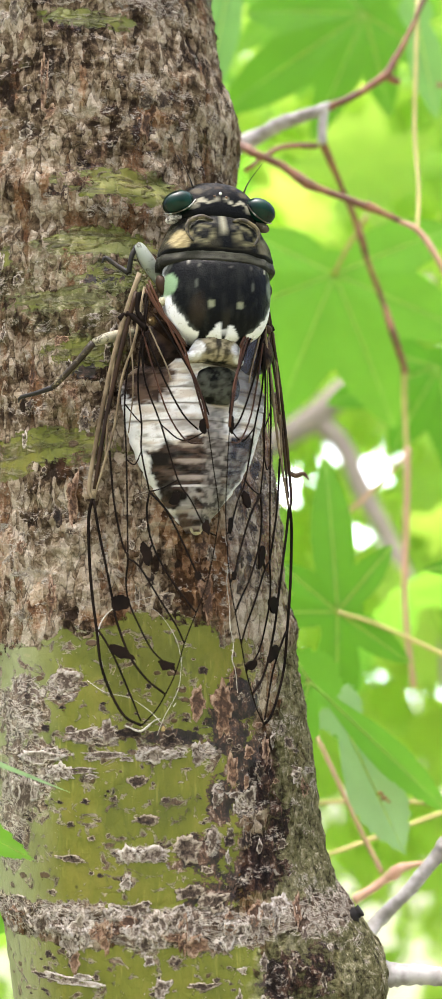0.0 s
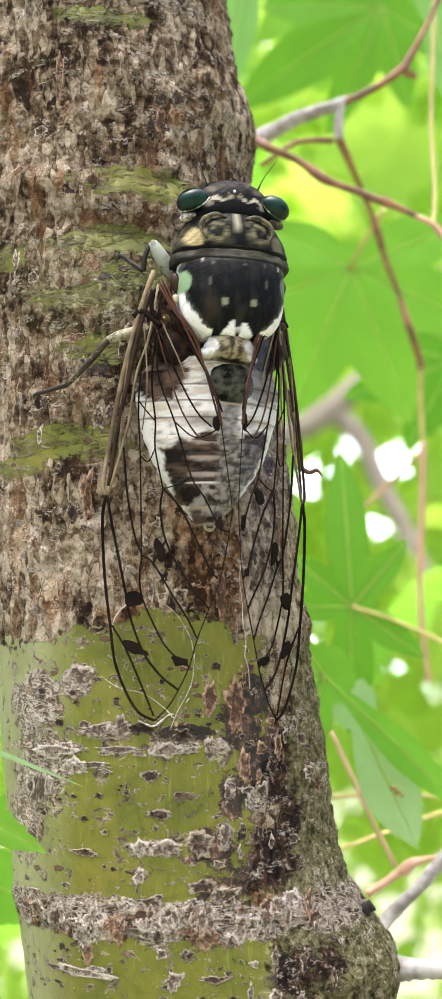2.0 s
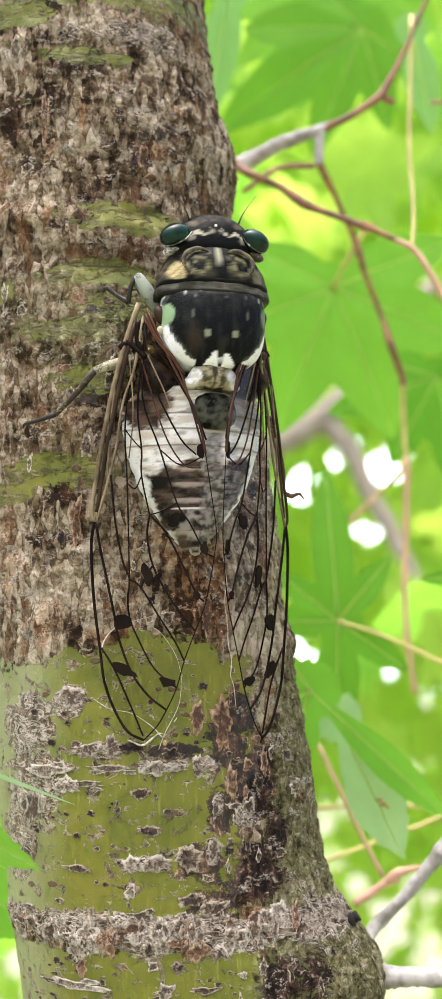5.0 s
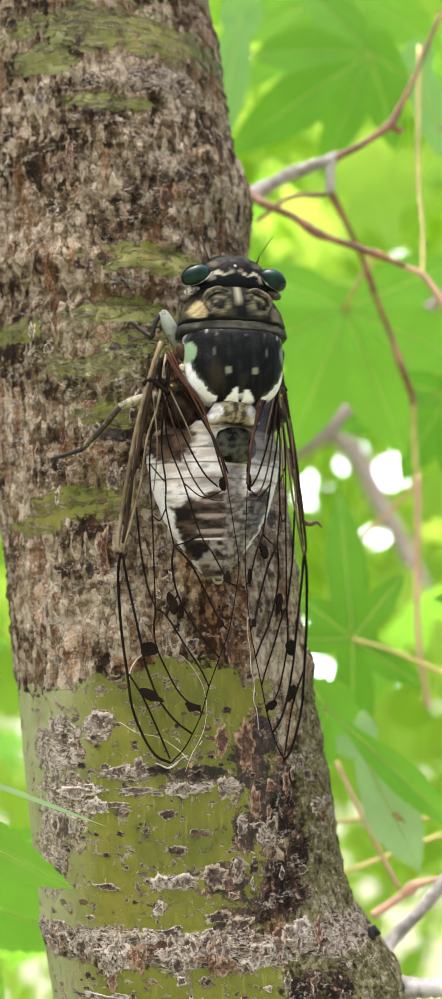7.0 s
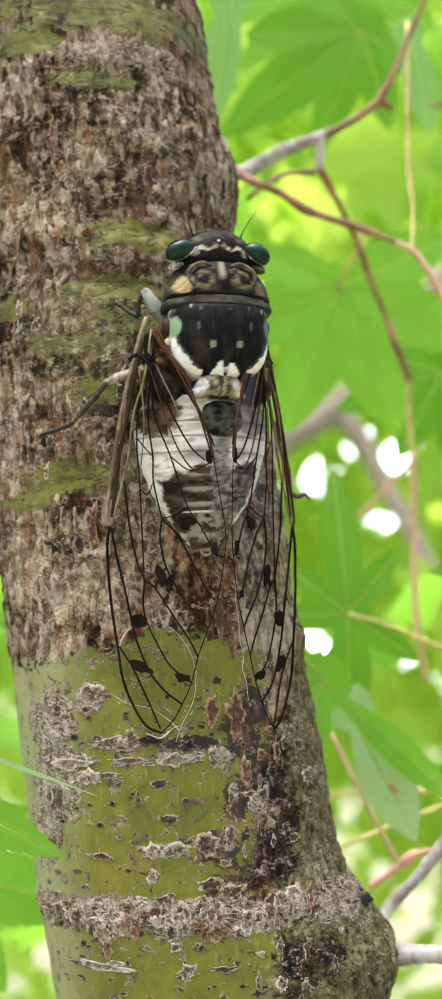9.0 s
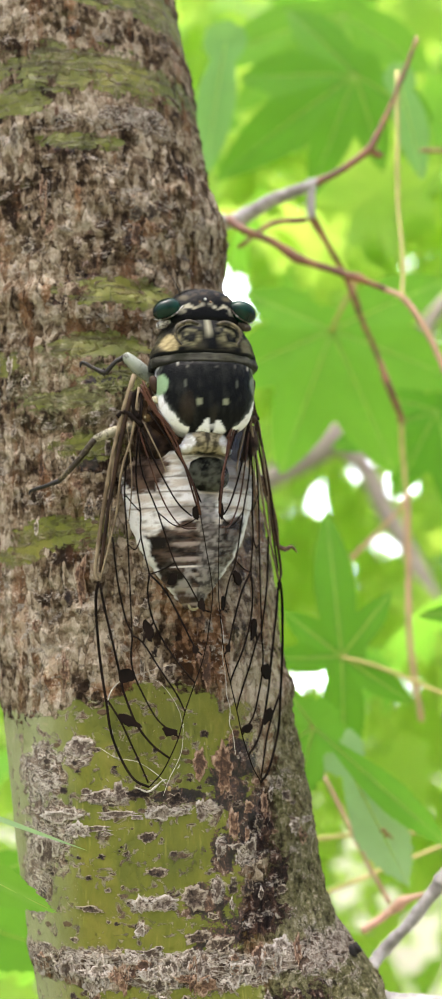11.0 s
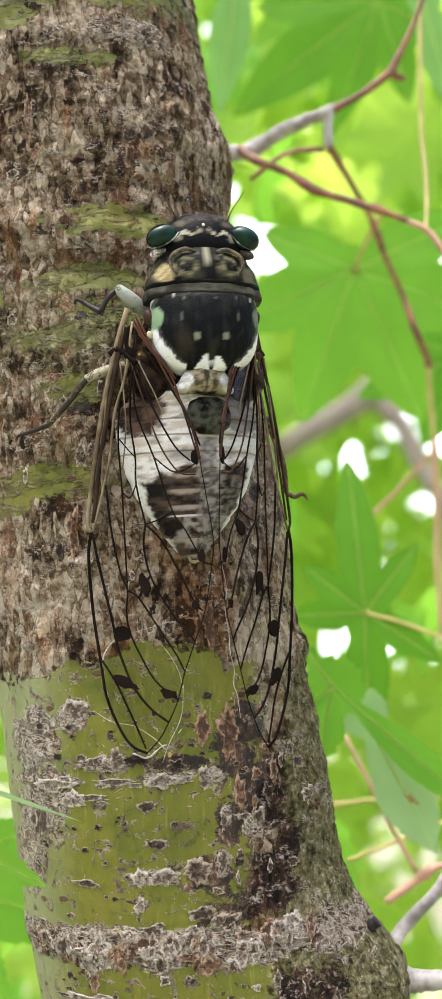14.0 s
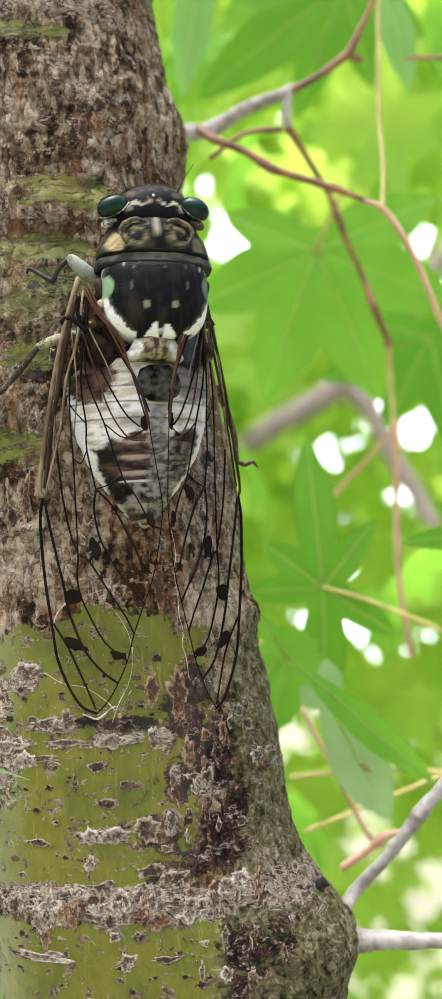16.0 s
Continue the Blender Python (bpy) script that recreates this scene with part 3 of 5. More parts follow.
def paint_pronotum(x, y, z):
    """Olive lobes with dark furrows that curl into them, a cream line in the middle."""
    col = over((0.008, 0.008, 0.006), (0.03, 0.028, 0.018), clip(0.5 + 2.2 * grain(x, y, 0.9, 4)))
    fine = clip(0.5 + 2.6 * grain(x, y, 2.2, 51))
    for s in (-1, 1):
        cx = 2.5 if s < 0 else 2.9
        lobe = patch(s * x, y, cx, 9.0, 1.75, 1.75, 0.3, s)
        col = over(col, over((0.055, 0.052, 0.027), (0.14, 0.13, 0.07), fine), lobe)
        ang = math.atan2(y - 8.9, s * x - cx)
        d = math.hypot((s * x - cx) / 1.7, (y - 8.9) / 1.7)
        swirl = abs(d - (0.55 + 0.1 * ang) + 0.12 * grain(x, y, 1, 2))
        col = over(col, INK, clip((0.18 - swirl) / 0.06))
        col = over(col, INK, 0.9 * patch(s * x, y, cx - 0.35, 8.6, 0.55, 0.7, 0.5, s))
        line = abs(s * x - cx - 1.75 - 0.5 * (y - 8.6))
        col = over(col, INK, clip((0.3 - line) / 0.12) if 6.8 < y < 10.6 else 0)
        col = over(col, over((0.03, 0.028, 0.017), (0.1, 0.09, 0.052), fine), 0.8 * patch(s * x, y, 5.9, 8.2, 0.7, 1.2, 0.4, s))
    col = over(col, over((0.24, 0.195, 0.095), (0.42, 0.35, 0.18), fine), patch(x, y, -4.9, 7.9, 1.2, 1.15, 0.25, 3))
    col = over(col, (0.1, 0.09, 0.052), patch(x, y, 5.0, 7.7, 0.8, 1.0, 0.35, 3))
    col = over(col, INK, clip((0.95 - abs(x - 0.1)) / 0.2) if y > 6.9 else 0)
    col = over(col, (0.25, 0.24, 0.165), clip((0.06 + 0.1 * (y - 7.4) - abs(x - 0.15)) / 0.08) if y > 7.4 else 0)
    return over(col, INK, clip((6.85 - y) / 0.15))


def paint_collar(x, y, z):
    col = over((0.03, 0.03, 0.022), (0.075, 0.073, 0.055), clip(0.5 + 2.2 * grain(x * 0.5, y, 0.8, 6)))
    col = over(col, (0.012, 0.012, 0.01), clip((5.6 - y) / 0.15) * 0.8)
    return over(col, (0.012, 0.011, 0.009), clip((abs(x) - 5.4) / 1.2) * clip(0.6 + 2 * grain(x, y, 1.2, 9)) * 0.8)


def shield_edge(y):
    return float(np.interp(y, (-3.9, -3.5, -2.9, -2.0, -0.6, 1.2, 2.8, 5.2), (1.6, 3.4, 4.6, 5.4, 6.1, 6.45, 6.5, 6.1)))


def paint_mesonotum(x, y, z):
    col = over(INK, (0.012, 0.013, 0.011), clip(2.2 * grain(x * 2.2, y * 0.5, 0.7, 8)))
    col = over(col, (0.035, 0.026, 0.016), 0.6 * patch(x, y, -3.2, -0.8, 0.8, 1.6, 0.9, 5))
    col = over(col, (0.03, 0.026, 0.017), 0.6 * patch(x, y, 0.1, -1.6, 0.3, 1.3, 0.8, 5))
    rim = shield_edge(y) - abs(x) + 0.3 * grain(x, y, 0.9, 9)
    thick = float(np.interp(y, (-3.9, -2.6, -1.0, 0.8, 2.6), (1.2, 1.25, 0.85, 0.45, 0.0)))
    col = over(col, (0.16, 0.17, 0.15), clip((thick + 0.45 - rim) / 0.45) * 0.45)
    col = over(col, WHITE, clip((thick - rim) / 0.08))
    edge = -2.0 - 1.3 * abs(abs(x) - 0.75) if abs(x) < 1.9 else -3.5 + 0.28 * (abs(x) - 1.9)
    col = over(col, WHITE, clip((edge + 0.25 * grain(x, y, 1.2, 3) - y) / 0.15) * clip((abs(x) - 0.14) / 0.1))
    col = over(col, (0.19, 0.29, 0.16) if x < 0 else (0.12, 0.14, 0.12), patch(abs(x), y, 6.0, 2.5, 0.65, 1.3, 0.25, 7))
    for s in (-1, 1):
        notch = abs(s * x - 2.45 - 0.35 * (y + 3.3))
        col = over(col, INK, clip((0.32 + 0.25 * (-2.9 - y) - notch) / 0.12) * clip((-2.7 - y) / 0.2))
        col = over(col, (0.17, 0.18, 0.115), patch(s * x, y, 1.75, -0.1, 0.42, 0.5, 0.25, s))
        col = over(col, (0.12, 0.13, 0.1), 0.5 * patch(s * x, y, 3.3, 2.4, 0.22, 0.5, 0.4, s))
    if y > 4.4:
        col = over(col, (0.26, 0.25, 0.2), clip(3.0 * (noise.noise(Vector((x * 2.6, y * 0.4, 1))) - 0.2)))
    return col


def paint_scutellum(x, y, z):
    fine = clip(0.5 + 2.4 * grain(x, y, 1.6, 12))
    col = over((0.1, 0.085, 0.05), (0.3, 0.26, 0.17), fine)
    col = over(col, (0.02, 0.017, 0.012), 0.9 * patch(x, y, 0, -4.3, 0.28, 1.4, 0.6, 2))
    col = over(col, (0.03, 0.026, 0.018), 0.8 * patch(abs(x), y, 1.1, -5.2, 0.5, 0.35, 0.6, 6))
    col = over(col, over(WHITE, (0.4, 0.37, 0.31), fine * 0.6), patch(abs(x), y, 2.9, -5.0, 1.3, 1.25, 0.3, 5))
    col = over(col, (0.3, 0.28, 0.23), 0.6 * patch(x, y, -2.3, -4.9, 0.5, 0.35, 0.5, 7))
    return over(col, INK, clip((-6.15 - y + 0.15 * abs(x)) / 0.15) * clip((1.5 - abs(x)) / 0.4))


def paint_abdomen(x, y, z):
    wide = float(np.interp(-y, (6.4, 8.8, 12, 14.9, 18.7, 22.6, 25.4), (6.5, 9.0, 8.5, 7.9, 6.3, 3.4, 1.0)))
    g, fine = grain(x, y, 0.45, 15), grain(x, y, 1.3, 21)
    col = over(WHITE, (0.46, 0.39, 0.3), clip(0.25 + 2.4 * grain(x * 0.3, y * 1.5, 0.7, 16)) * 0.75)
    col = over(col, (0.2, 0.18, 0.15), clip(2.6 * grain(x * 0.6, y * 1.3, 0.9, 19) - 0.45) * 0.7)
    col = over(col, (0.2, 0.18, 0.15), 0.9 * patch(x, y, -0.6, -13.3, 2.6, 0.8, 0.9, 2))
    top = -14.2 - 0.28 * abs(x - 0.5) if x < 3.5 else -14.8 + 0.2 * (x - 3.5)
    dark = clip((top + 0.9 * g - y) / 0.4)
    col = over(col, over((0.012, 0.009, 0.007), (0.075, 0.048, 0.033), clip(0.4 + 1.8 * grain(x * 0.5, y * 1.6, 0.8, 23))), dark)
    f = ((y + 0.35) % 1.9) / 1.9
    if y < -15.6:
        col = over(col, (0.36, 0.31, 0.27), clip((f - 0.7) / 0.15 + 1.2 * g) * 0.75 * dark * clip((3.5 - abs(x - 0.3)) / 0.6))
        col = over(col, (0.16, 0.15, 0.13), clip(0.3 + 2.4 * fine) * (0.85 if x > 1.2 else 0.15))
        col = over(col, (0.012, 0.01, 0.008), patch(x, y, -4.6, -17.4, 1.3, 0.9, 0.4, 4))
    if y < -20.4:
        col = over(col, (0.3, 0.29, 0.27), clip(0.2 + 2.2 * g + 1.0 * fine) * 0.8)
        col = over(col, (0.012, 0.01, 0.008), patch(x, y, -2.4, -21.6, 1.0, 0.7, 0.3, 4))
    col = over(col, (0.6, 0.58, 0.55), clip((0.14 - abs(y + 20.5 + 0.1 * g)) / 0.06) * clip((3.2 - abs(x)) / 0.5))
    col = over(col, WHITE, clip((abs(x) - wide * (0.84 if x < 0 else 0.88) + 0.8 * g) / 0.3))
    if y > -15:
        seam = min(abs(y - c + 0.08 * fine) for c in (-9.0, -10.9, -12.9))
        col = over(col, (0.17, 0.14, 0.11), clip((0.16 - seam) / 0.1) * 0.7)
    for c, f in ((-6.2, 1.0), (6.6, 0.7)):
        shade = over((0.03, 0.019, 0.013), (0.1, 0.066, 0.045), clip(0.5 + 1.8 * grain(x, y, 0.7, 33)))
        col = over(col, shade, f * patch(x, y, c, -7.6, 3.0, 3.3, 0.15, 8))
        col = over(col, (0.34, 0.27, 0.18), 0.8 * patch(x, y, c * 1.28, -6.0, 0.8, 1.3, 0.5, 9))
    mid = clip((1.6 + 0.8 * g - abs(x - 1.6)) / 0.5) if y < -11.2 else 0
    return over(col, over((0.05, 0.045, 0.04), (0.26, 0.24, 0.22), clip(0.5 + 2.0 * fine)), 0.85 * mid)


def painted(name, sections, paint, label, parent=None, cx=MID, power=2.3, per=9, sides=72, wave=0.01):
    bm = loft(bmesh.new(), sections, sides, cx, power, wave, per)
    ob = part(name, bm, PAINTED, parent or cicada, label)
    me = ob.data
    tint = me.attributes.new("tint", "FLOAT_COLOR", "POINT")
    tint.data.foreach_set("color", [c for v in me.vertices for c in (*paint(v.co.x / MM - cx, v.co.y / MM, v.co.z / MM), 1.0)])
    return ob


def plain(colour, amount=0.3):
    return lambda x, y, z: over(colour, tuple(c * (1 - amount) for c in colour), max(0.0, min(1.0, 0.5 + 1.5 * grain(x, y, 0.9, 31))))


def build_body():
    head = painted("head", [(15.9, 1.6, -3.6, -6), (15.5, 2.9, -2.7, -6.8), (14.4, 4.3, -1.95, -7.2), (12.9, 5.0, -1.5, -7.5), (11.4, 5.3, -1.4, -7.8), (10.6, 5.2, -1.8, -7.8)], paint_head, "black head with cream marks")
    for side in (-1, 1):
        part("eye", oval((MID + side * 5.0, 12.6, -2.6), (1.95, 1.45, 1.5), side * -24), EYE, head, "glossy dark green compound eye")
        bm = bmesh.new()
        rim = [(3.1, 12.9, -1.6, 0.05), (3.9, 11.9, -1.65, 0.09), (5.0, 11.35, -1.95, 0.12), (6.0, 11.15, -2.45, 0.09), (6.6, 11.4, -3.05, 0.04)]
        tube(bm, [((MID + side * x) * MM, y * MM, z * MM, r * MM) for x, y, z, r in rim], 8, 5, 1, 0.3)
        part("eye_rim", bm, WAX_THIN, head, "white rim behind the eye")
        part("cheek", oval((MID + side * 5.3, 10.9, -3.3), (1.1, 0.55, 0.9), side * -20), WAX_THIN, head, "white waxy cheek below the eye")
        bm = bmesh.new()
        tube(bm, [((MID + side * 3.1) * MM, 14.8 * MM, -3.0 * MM, 0.00013), ((MID + side * 3.7) * MM, 16.2 * MM, -2.8 * MM, 0.00006), ((MID + side * 5.2) * MM, 18.4 * MM, -2.4 * MM, 0.00004)], 6, 4)
        part("antenna", bm, LEG_DARK, head)
    for x, y in ((-0.8, 13.5), (-0.1, 13.9), (0.6, 13.5)):
        part("ocellus", oval((MID + x, y, -1.72), (0.19, 0.19, 0.19)), WAX_WHITE if y > 13.7 else CHITIN_BROWN, head, "small bead-like simple eye")
    pron = painted("pronotum", [(11.4, 4.5, -1.7, -8), (10.6, 5.3, -1.2, -8.3), (9.2, 6.0, -0.6, -8.6), (7.6, 6.7, -0.4, -8.8), (6.6, 7.0, -0.45, -8.8), (6.1, 6.8, -0.9, -8.8)], paint_pronotum, "olive brown pronotum with dark furrows", wave=0.03)
    for side in (-1, 1):
        bm = bmesh.new()
        curl = [(1.2, 10.4, -1.05, 0.16), (2.5, 10.7, -1.15, 0.3), (4.0, 9.9, -1.05, 0.3), (4.3, 8.6, -0.85, 0.24), (3.6, 7.4, -0.55, 0.14)]
        tube(bm, [((MID + side * x) * MM, y * MM, z * MM, r * MM) for x, y, z, r in curl], 8, 5, 0.6, 0.2)
        part("ridge", bm, CHITIN_OLIVE, pron, "curved olive ridge")
    painted("collar", [(6.75, 6.7, -0.9, -8.6), (6.45, 6.95, -0.48, -9), (6.1, 7.1, -0.4, -9), (5.5, 7.2, -0.36, -9), (5.1, 7.1, -0.55, -8.6)], paint_collar, "grey green rear band of the pronotum", power=2.1, wave=0.05)
    painted("mesonotum", [(5.7, 6.0, -0.9, -8), (4.8, 6.35, -0.12, -8.3), (2.0, 6.5, 0.35, -8.5), (-0.6, 6.1, 0.35, -8.5), (-2.0, 5.5, 0.0, -8), (-2.9, 4.6, -0.35, -7.5), (-3.5, 3.4, -0.65, -7), (-3.9, 1.6, -1.1, -7)], paint_mesonotum, "black shield-shaped mesonotum with a white waxy rim", wave=0.006, sides=110)
    painted("scutellum", [(-3.0, 1.6, -1.5, -5), (-3.7, 2.4, -0.95, -5), (-4.5, 2.9, -0.85, -5), (-5.3, 3.5, -1.05, -5), (-5.9, 3.5, -1.5, -5), (-6.3, 2.9, -2.2, -5)], paint_scutellum, "tan cross-shaped ridge dusted white", wave=0.14, cx=MID - 0.5, power=1.9)
    cuts = [(-5.8, 6.4, -3.0), (-7.4, 8.2, -3.3), (-9.0, 8.8, -3.4), (-10.9, 8.6, -3.4), (-12.9, 8.2, -3.4), (-14.9, 7.7, -3.3), (-16.9, 7.0, -3.3), (-18.8, 6.0, -3.4), (-20.6, 4.8, -3.5), (-22.6, 3.3, -3.9), (-24.0, 2.2, -4.3), (-25.6, 1.0, -4.9)]
    for i, ((y0, w0, t0), (y1, w1, t1)) in enumerate(zip(cuts, cuts[1:])):
        painted("abdomen_ring", [(y0 + 0.12, w0 * 0.99, t0 - 0.07, -11.0), (y0 - 0.15, w0, t0, -11.2), ((y0 + y1) / 2, (w0 + w1) / 2 + 0.05, (t0 + t1) / 2 + 0.04, -11.2), (y1 + 0.15, w1 + 0.04, t1 + 0.04, -11.1), (y1 - 0.02, w1 - 0.02, t1 - 0.05, -10.8)], paint_abdomen, "white waxy ring of the abdomen" if i < 5 else "dark ring of the abdomen dusted white", cx=-0.7, power=1.45, per=5, sides=96, wave=0.02)
    painted("back_plate", [(-6.6, 1.3, -2.9, -4), (-7.2, 2.2, -2.65, -4), (-8.7, 2.7, -2.55, -4), (-10.1, 2.4, -2.75, -4), (-10.9, 1.3, -3.1, -4)], plain((0.065, 0.067, 0.048), 0.95), "dark oval plate dusted white", cx=MID, wave=0.06)
    part("tail_tip", oval((-0.7, -25.0, -5.9), (0.8, 1.0, 0.6)), CHITIN_SPOT, cicada, "pale tip of the abdomen")
    for side in (-1, 1):
        painted("hind_thorax", [(-1.0, 0.9, -4.8, -8), (-2.2, 2.2, -4.1, -8), (-4.0, 2.7, -3.8, -8), (-5.6, 2.2, -3.8, -8), (-6.6, 0.9, -4.4, -8)], plain((0.035, 0.022, 0.014), 0.8), "dark brown side of the thorax under the wing", cx=MID - 0.6 + side * 5.4)
        part("wing_root", oval((MID + (-6.5 if side < 0 else 6.0), 2.9, -3.9), (0.75, 1.3, 0.8), side * -20), VEIN_BROWN, cicada, "red brown wing hinge")
        for k in range(3):
            part("wing_root_plate", oval((MID + side * ((6.6 if side < 0 else 5.4) + 0.5 * k), 0.9 - 1.1 * k, -3.6 - 0.35 * k), (0.5, 0.55, 0.35), 30 * k), CHITIN_SPOT if k != 1 and side < 0 else VEIN_BROWN, cicada, "small pale plate of the wing hinge")


# wing: lines of (away from the middle, down from the back), in mm on the wing's plane
MARGIN = [(15.4, 21.9), (15.8, 24.4), (15.6, 29.2), (15.2, 33.1), (14.6, 37.0), (14.0, 40.9), (12.6, 44.3), (11.0, 46.6), (9.1, 47.5), (7.5, 45.9), (6.4, 44.1), (5.2, 41.6), (4.3, 38.5), (3.0, 35.1), (1.7, 31.5), (0.7, 26.1), (0.5, 23.4), (1.1, 18.7), (1.7, 14.3)]
CLAVUS = [(1.7, 14.3), (2.2, 11.5), (3.3, 8.2), (6.1, 2.4), (8.7, -3.5)]
COSTA = [(9.8, -4.4), (11.5, 0.4), (13.5, 7.7), (14.9, 14.9), (15.8, 20.5), (15.4, 21.9)]
VEINS = [
    ([(9.2, -2.7), (10.4, 3.8), (11.8, 7.8), (12.7, 13.4), (13.5, 16.4), (14.5, 19.7), (15.2, 21.9)], 0.2, "tan"),
    ([(15.2, 22.2), (14.6, 25.3), (13.6, 29.6), (12.6, 33.9), (12.2, 35.9), (10.6, 39.8), (8.6, 42.4), (6.4, 44.1)], 0.19, "dark"),
    ([(13.3, 16.4), (12.7, 22.2), (11.7, 26.9), (10.9, 28.9), (11.1, 31.3), (10.8, 33.6), (9.6, 36.3), (7.8, 39.4), (5.2, 41.6)], 0.15, "dark"),
    ([(10.9, 28.9), (9.5, 29.9), (7.3, 33.3), (5.3, 36.4), (4.3, 38.5)], 0.14, "dark"),
    ([(8.4, 21.4), (8.7, 23.9), (8.0, 27.4), (6.1, 31.0), (4.1, 33.7), (3.0, 35.1)], 0.15, "dark"),
    ([(8.4, 21.4), (6.4, 23.6), (4.4, 27.5), (2.9, 30.7), (2.0, 31.7)], 0.15, "dark"),
    ([(8.9, -1.9), (9.9, 7.9), (9.4, 13.5), (9.4, 16.7), (8.4, 21.4)], 0.14, "dark"),
    ([(9.2, -1.9), (10.9, 5.4), (11.5, 11.0), (11.2, 17.5), (11.0, 24.6), (10.9, 28.9)], 0.13, "dark"),
    ([(8.8, -1.0), (9.3, 7.1), (7.1, 13.7), (5.1, 20.1), (3.6, 22.5), (1.9, 25.8), (0.8, 26.5)], 0.13, "dark"),
    ([(14.4, 36.9), (12.8, 39.3), (11.6, 41.7), (10.2, 44.7), (9.2, 47.0)], 0.15, "dark"),
    ([(9.5, 29.9), (8.7, 28.4), (8.0, 27.4)], 0.16, "dark"),
    ([(9.6, 2.0), (8.0, 7.4), (6.3, 12.4), (4.2, 15.6), (2.2, 16.0)], 0.13, "red"),
    ([(9.0, 2.9), (7.0, 7.9), (4.6, 12.5), (2.8, 14.4)], 0.14, "dark"),
    ([(7.8, 0.8), (5.1, 5.2), (2.8, 9.4), (1.6, 12.7)], 0.14, "dark"),
    ([(9.1, -2.5), (7.3, 0.6), (4.9, 3.8), (3.6, 7.7), (2.0, 13.6)], 0.17, "red"),
    ([(12.1, 1.3), (13.0, 7.0), (13.6, 13.5), (13.8, 17.1)], 0.17, "tan"),
    ([(10.2, -2.2), (11.6, 3.0), (12.9, 8.6), (14.2, 15.0), (15.1, 20.8)], 0.34, "brown"),
    ([(11.0, 1.8), (10.6, 6.0), (10.5, 10.0), (11.0, 14.5)], 0.11, "tan"),
    ([(8.6, 2.2), (7.6, 4.4), (6.6, 6.6), (5.9, 8.6)], 0.11, "tan"),
    ([(8.9, -3.0), (7.6, -0.2), (5.6, 2.4), (4.2, 4.6)], 0.2, "red"),
    ([(12.2, 1.0), (11.3, 0.4), (10.2, 1.1), (8.9, 2.4)], 0.45, "dark"),
    ([(9.9, -2.0), (10.0, 0.0), (9.4, 1.4)], 0.4, "dark"),
    ([(11.2, 17.5), (10.2, 18.2), (9.4, 16.7)], 0.1, "dark"),
    ([(5.1, 20.1), (6.8, 21.0), (8.4, 21.4)], 0.1, "dark"),
    ([(7.1, 13.7), (4.6, 15.6), (1.9, 14.6)], 0.1, "dark"),
    ([(11.5, 11.0), (10.4, 12.4), (9.4, 13.5)], 0.1, "dark"),
]
SPOTS = [(8.7, 28.5, 0.65, 1.35, 20), (11.7, 33.9, 1.1, 0.9, 0), (11.6, 39.5, 1.45, 0.65, -25), (6.2, 40.9, 1.0, 0.55, -20), (1.9, 25.6, 0.45, 0.75, 10), (5.4, 22.3, 0.6, 1.0, -35), (2.8, 31.0, 0.4, 0.5, 0), (2.2, 13.9, 0.5, 0.9, 0)]


